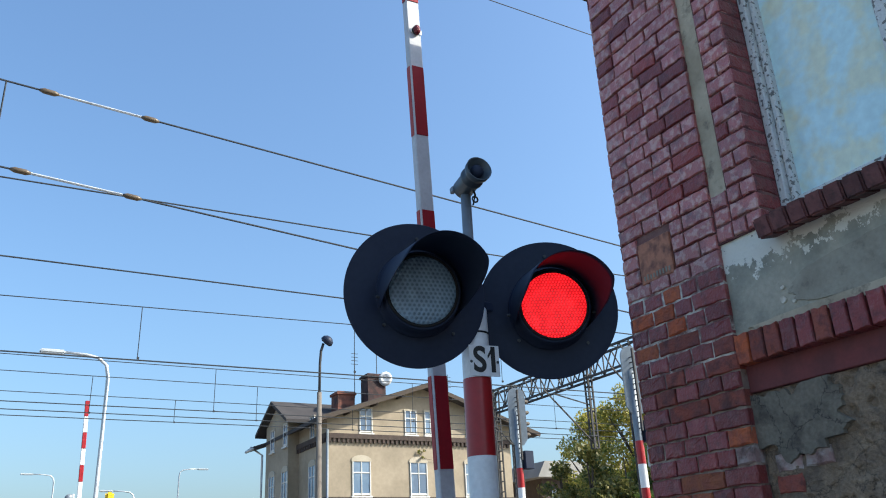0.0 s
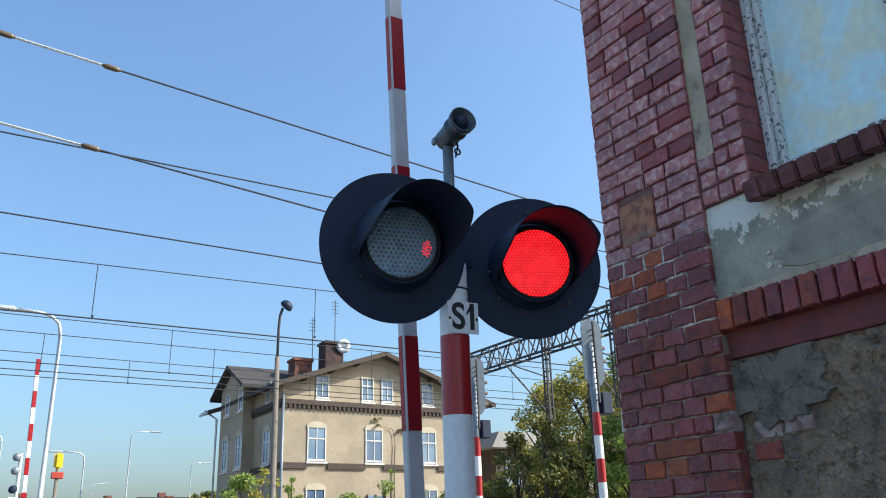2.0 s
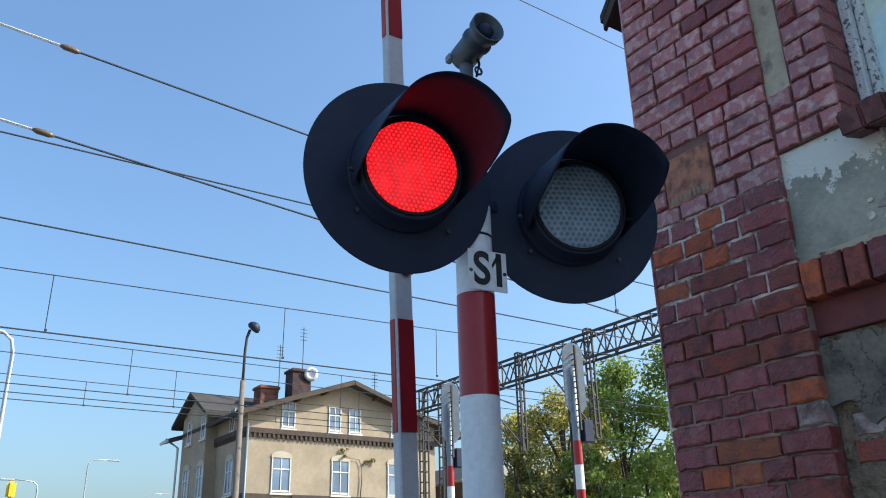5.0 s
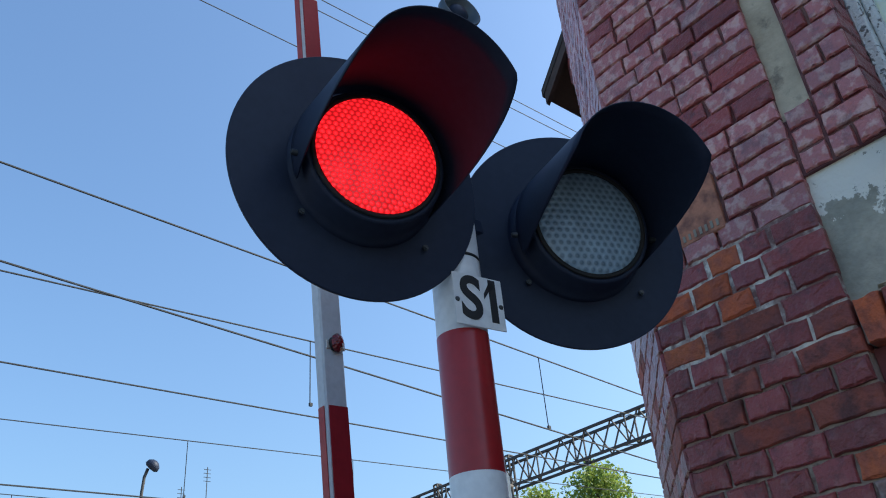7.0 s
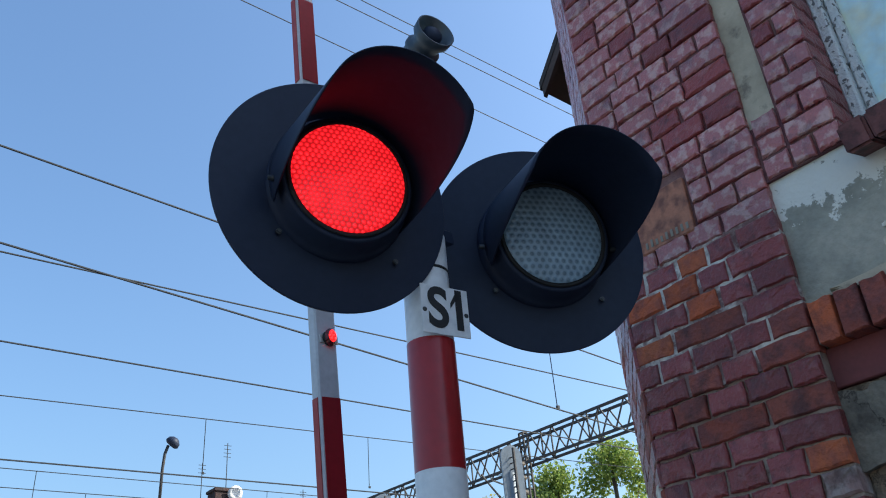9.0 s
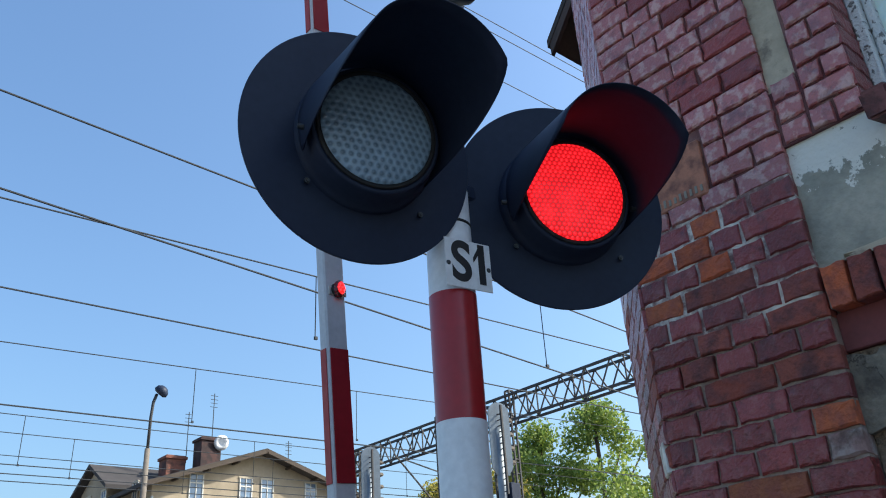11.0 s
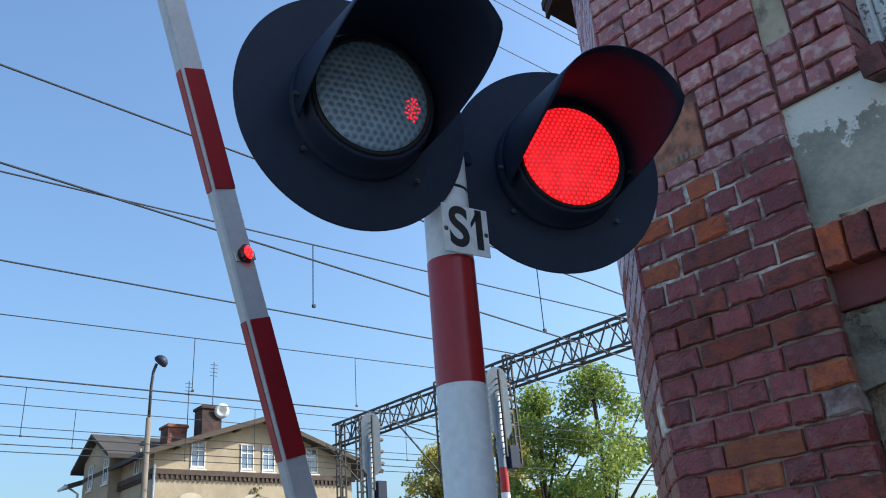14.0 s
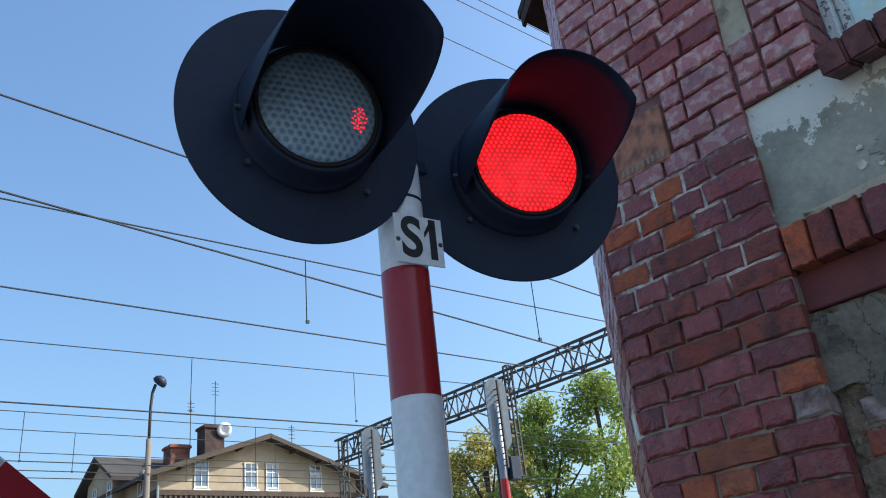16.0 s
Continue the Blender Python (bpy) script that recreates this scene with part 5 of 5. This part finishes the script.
part("downpipe", tube([(HX0 - 0.05, HY0 - 0.2, 0), (HX0 - 0.05, HY0 - 0.2, 9.3)], 0.07, 8), M_STEEL, house, "dark downpipe", True)
part("downpipe", tube([(15.9, HY1 - 0.2, 0), (15.9, HY1 - 0.2, 9.2), (15.2, HY1, 9.7)], 0.07, 8), M_GALV, house, "grey downpipe", True)
part("gutter", tube([(15.15, HY1 - 0.7, 9.5), (15.15, HY1 + 0.7, 9.5)], 0.09, 8), M_GALV, house, "grey gutter", True)
for cx, cy, w, d, z0, z1 in ((19.45, 46.5, 0.56, 0.5, 9.8, 12.4), (21.05, 45.6, 0.60, 0.5, 10.5, 13.38)):
    ch = part("chimney", box((cx - w, cy - d, z0), (cx + w, cy + d, z1), 0.02), M_CHIM if cx < 20 else M_SOOT, house, "sooty brick chimney")
    part("chimney_cap", box((cx - w - 0.08, cy - d - 0.08, z1 - 0.22), (cx + w + 0.08, cy + d + 0.08, z1 - 0.06), 0.02), M_CHIM if cx < 20 else M_SOOT, ch)
part("dish_aerial", turned([(0.0, 0.0), (0.2, 0.03), (0.42, 0.12), (0.43, 0.13), (0.2, 0.045), (0.0, 0.015)], 24, m=pose(21.55, 45.0, 13.08, 105, 0, -8)), M_WHITE, house, "white satellite dish", True)
part("vent_pipe", box((24.3, 45.6, 11.3), (25.2, 46.2, 11.95), 0.02), M_SHEET, house, "small roof vent")
for ax, ay, z0, z1 in ((20.0, 46, 12.0, 14.9), (21.2, 45.4, 13.3, 16.0), (26.5, 46, 10.8, 13.9)):
    bm = bmesh.new()
    beam(bm, (ax, ay, z0), (ax, ay, z1), 0.035)
    for k in range(4):
        beam(bm, (ax - 0.22, ay, z1 - 0.15 - 0.22 * k), (ax + 0.22, ay, z1 - 0.15 - 0.22 * k), 0.025)
    part("aerial", bm, M_WIRE, house, "thin dark rooftop aerial")

# low building behind the trees
x, y = at_bearing(37.5, 62)
shed = thing("goods_shed", pose(x, y, 0, 0, 0, 0), "low grey station building with a flat dark roof behind the trees", "building")
part("wall", box((-5, -4, 0), (9, 4, 7.4)), M_CORNICE, shed)
part("roof", prism([(-5.8, 7.4), (9.8, 7.4), (9.4, 8.4), (-5.2, 8.4)], -4.8, 4.8), M_GREYWALL, shed, "grey roof")
for k in range(4):
    w = part("window", box((-4.3 + 3.2 * k, -4.06, 4.9), (-3.0 + 3.2 * k, -3.98, 6.7)), M_GLASS, shed)
    part("window_frame", box((-3.7 + 3.2 * k, -4.10, 4.9), (-3.6 + 3.2 * k, -4.06, 6.7)), M_SURROUND, w)


# ---- plants ----
def leaf_cloud(name, clumps, per, size, mat, parent, seed):
    """Small folded leaves scattered thickly about clump centres (x, y, z, radius)."""
    rng = np.random.default_rng(seed)
    vs, fs = [], []
    for cx, cy, cz, r in clumps:
        n = max(6, int(per * r * r))
        d = rng.normal(size=(n, 3))
        d /= np.linalg.norm(d, axis=1)[:, None]
        p = np.array((cx, cy, cz)) + d * (r * rng.random((n, 1)) ** 0.45) * np.array((1, 1, 0.78))
        u = rng.normal(size=(n, 3))
        u /= np.linalg.norm(u, axis=1)[:, None]
        w = np.cross(u, rng.normal(size=(n, 3)))
        w /= np.linalg.norm(w, axis=1)[:, None]
        s = size * rng.uniform(0.6, 1.3, (n, 1))
        base = len(vs)
        for a, b, c, d2 in zip(p - u * s, p + w * s * 0.55, p + u * s, p - w * s * 0.55):
            vs += [a, b, c, d2]
        fs += [(base + 4 * i, base + 4 * i + 1, base + 4 * i + 2, base + 4 * i + 3) for i in range(n)]
    me = bpy.data.meshes.new(name)
    me.from_pydata([tuple(v) for v in vs], [], fs)
    me.materials.append(mat)
    ob = new(name, me)
    ob.parent = parent
    return ob


def tree(x, y, h, r, label, mat, seed, low=0.3, per=34, size=0.15, name="tree", lean=0.0, n=26):
    rnd = random.Random(seed)
    t = thing(name, pose(x, y, 0), label, "shrub" if name == "shrub" else "tree", "shrubs" if name == "shrub" else "trees")
    trunk = [(0, 0, 0), (lean * 0.3, 0.1, h * 0.3), (lean * 0.6, 0.0, h * 0.6), (lean, 0.1, h * 0.92)]
    base = max(0.05, h * 0.022)
    part("trunk", tube(trunk, [base, base * 0.75, base * 0.45, base * 0.12], 9), M_BARK, t, "", True)
    clumps = []
    for k in range(n):
        a = rnd.uniform(0, 6.283)
        u = rnd.uniform(low, 1.0)
        rad = r * math.sin(min(1.0, (u - low) / (1 - low) * 0.85 + 0.18) * math.pi) ** 0.6 * rnd.uniform(0.35, 1.0)
        c = (lean * u + rad * math.cos(a), rad * math.sin(a), h * u * 0.96)
        cr = r * rnd.uniform(0.16, 0.32)
        clumps.append((*c, cr))
        if k % 2 == 0:
            s = max(0.12, u - 0.3) * h
            mid = ((lean * u * 0.5 + c[0]) * 0.5, c[1] * 0.5, (s + c[2]) * 0.5 + 0.1)
            part("limb", tube([(lean * u * 0.6, 0, s), mid, c], [base * 0.35, base * 0.22, 0.015], 6), M_BARK, t, "", True)
    leaf_cloud("crown", clumps, per, size, mat, t, seed)
    return t


for brg, d, h, r, mat, seed, low in ((42.5, 36, 9.3, 3.1, M_LEAFY, 1, 0.16), (46.3, 34, 9.6, 3.0, M_LEAF, 2, 0.14), (39.6, 38, 8.4, 2.4, M_LEAFY, 3, 0.2), (50.2, 33, 10.0, 3.3, M_LEAF, 4, 0.12)):
    x, y = at_bearing(brg, d)
    tree(x, y, h, r, "slender tree with yellowing autumn leaves by the tracks" if mat is M_LEAFY else "green tree with loose foliage by the tracks", mat, seed, low, 640, 0.085, n=52)
for brg, d, h, r, mat, seed in ((37.3, 33, 5.6, 1.7, M_LEAFD, 11), (39.2, 32, 6.3, 2.0, M_LEAFD, 12), (41.6, 32, 6.0, 2.1, M_LEAFD, 13), (44.5, 31, 5.6, 2.1, M_LEAF, 14), (47.5, 31, 5.4, 2.0, M_LEAF, 15), (43.2, 29, 2.6, 1.5, M_LEAF, 16), (36.2, 34, 3.6, 1.3, M_LEAFD, 17), (40.4, 29, 2.2, 1.5, M_LEAF, 18)):
    x, y = at_bearing(brg, d)
    tree(x, y, h, r, "dense dark bush beside the tracks", mat, seed, 0.06, 700, 0.09, "shrub", n=24)
for brg, d, h, r, mat, seed in ((17.0, 37, 3.6, 1.5, M_LEAFY, 31), (19.2, 36, 4.6, 1.6, M_LEAF, 32), (20.6, 37, 5.0, 1.3, M_LEAFY, 33), (22.4, 36.5, 4.6, 0.7, M_LEAF, 34), (18.2, 35, 3.0, 1.5, M_LEAFY, 35), (24.6, 40, 3.2, 1.4, M_LEAFD, 36), (26.8, 40, 3.3, 1.4, M_LEAF, 37), (28.9, 40.5, 5.3, 0.9, M_LEAF, 38), (30.5, 40, 2.9, 1.4, M_LEAFD, 39), (33.2, 39, 2.7, 1.4, M_LEAF, 40), (15.6, 38, 2.5, 1.2, M_LEAF, 41)):
    x, y = at_bearing(brg, d)
    tree(x, y, h, r, "leafy green bush before the house", mat, seed, 0.08, 800, 0.085, "shrub", n=20)
for brg, d, h, r, mat, seed in ((17.8, 33.5, 3.0, 1.3, M_LEAF, 41), (19.8, 33, 3.4, 1.4, M_LEAF, 42), (21.4, 34, 3.3, 1.2, M_LEAFY, 43), (23.4, 38, 3.6, 1.4, M_LEAF, 44), (26.0, 39, 3.9, 1.6, M_LEAF, 45), (28.4, 40, 4.7, 1.2, M_LEAF, 46), (30.6, 39, 4.0, 1.7, M_LEAF, 47), (33.0, 38, 4.1, 1.7, M_LEAF, 48), (35.2, 37, 4.3, 1.7, M_LEAFY, 49)):
    x, y = at_bearing(brg, d)
    tree(x, y, h, r, "bright green bush in the hedge before the house", mat, seed, 0.08, 800, 0.085, "shrub", n=24)
# dry creeper on the house wall
creeper = thing("climbing_plant", pose(23.2, 41.84, 0), "dry dark creeper with few leaves on the house wall", "plant")
part("stem", tube([(0.0, -0.03, 0), (0.02, -0.03, 5.9), (0.10, -0.03, 6.8), (0.05, -0.03, 7.5), (-0.08, -0.03, 7.8), (-0.15, -0.03, 7.85)], [0.035, 0.03, 0.025, 0.02, 0.015, 0.01], 6), M_BARK, creeper, "thin bare stem", True)
part("twig", tube([(0.05, -0.03, 7.5), (0.42, -0.03, 7.76), (0.85, -0.03, 7.81)], [0.018, 0.014, 0.01], 6), M_BARK, creeper, "", True)
part("twig", tube([(-0.08, -0.03, 7.8), (-0.99, -0.03, 7.95), (-1.14, -0.03, 8.28)], [0.012, 0.010, 0.008], 6), M_BARK, creeper, "", True)
leaf_cloud("leaves", [(-1.14, -0.08, 8.28, 0.13), (-0.85, -0.08, 8.32, 0.10), (-0.99, -0.08, 7.95, 0.14), (0.42, -0.08, 7.76, 0.13), (0.72, -0.08, 7.83, 0.14), (0.9, -0.08, 7.8, 0.10)], 1300, 0.07, M_LEAFD, creeper, 77)
rs = random.Random(5)
for k in range(36):
    brg = 7.0 + 0.30 * k
    x, y = at_bearing(brg, 66 + rs.uniform(-2, 3))
    tree(x, y, 2.5 + 0.085 * k + rs.uniform(-0.4, 0.5), 1.9, "low scrub on the bank", M_LEAFD if k % 3 else M_LEAF, 60 + k, 0.1, 150, 0.22, "shrub", n=12)

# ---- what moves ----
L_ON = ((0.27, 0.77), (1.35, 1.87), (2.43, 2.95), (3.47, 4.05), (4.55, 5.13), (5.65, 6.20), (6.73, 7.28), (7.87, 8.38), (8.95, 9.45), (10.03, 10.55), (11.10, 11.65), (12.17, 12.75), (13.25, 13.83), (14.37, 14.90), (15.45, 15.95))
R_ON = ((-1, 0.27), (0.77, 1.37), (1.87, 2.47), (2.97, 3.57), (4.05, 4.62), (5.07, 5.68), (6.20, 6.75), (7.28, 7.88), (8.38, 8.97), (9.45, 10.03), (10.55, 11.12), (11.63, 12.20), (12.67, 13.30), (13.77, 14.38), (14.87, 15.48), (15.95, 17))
# the added dots glow on for a third of a second after their lamp has gone out
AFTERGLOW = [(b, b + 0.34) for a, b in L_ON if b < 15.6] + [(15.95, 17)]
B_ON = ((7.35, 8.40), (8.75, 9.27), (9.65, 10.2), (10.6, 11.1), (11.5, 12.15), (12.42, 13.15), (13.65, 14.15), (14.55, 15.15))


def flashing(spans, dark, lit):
    """Rows that stand in for switching: a glowing disc slides over its lens while lit, and back into the housing while
    dark.
    """
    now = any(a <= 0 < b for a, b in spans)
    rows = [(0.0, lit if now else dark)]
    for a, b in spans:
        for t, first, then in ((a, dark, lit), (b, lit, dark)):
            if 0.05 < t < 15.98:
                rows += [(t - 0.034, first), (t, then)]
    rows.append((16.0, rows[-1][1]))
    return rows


def motions():
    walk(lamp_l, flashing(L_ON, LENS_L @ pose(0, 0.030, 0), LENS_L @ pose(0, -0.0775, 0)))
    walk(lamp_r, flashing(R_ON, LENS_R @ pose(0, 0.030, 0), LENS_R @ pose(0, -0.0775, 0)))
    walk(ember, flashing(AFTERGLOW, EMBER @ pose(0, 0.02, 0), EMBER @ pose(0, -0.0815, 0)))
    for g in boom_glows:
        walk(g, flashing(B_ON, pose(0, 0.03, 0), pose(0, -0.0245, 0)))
    lean = ((0, 1.75), (5.2, 1.75), (7.3, 3.15), (12.85, 3.3), (13.0, 4.3), (13.25, 7.0), (13.5, 10.6), (14.0, 17.0), (14.5, 24.4), (15.0, 33.5), (15.5, 42.4), (16.0, 52.2))
    walk(barrier_boom, [(t, pose(BX, BY, BZ, 0, -a, 0)) for t, a in lean])


motions()
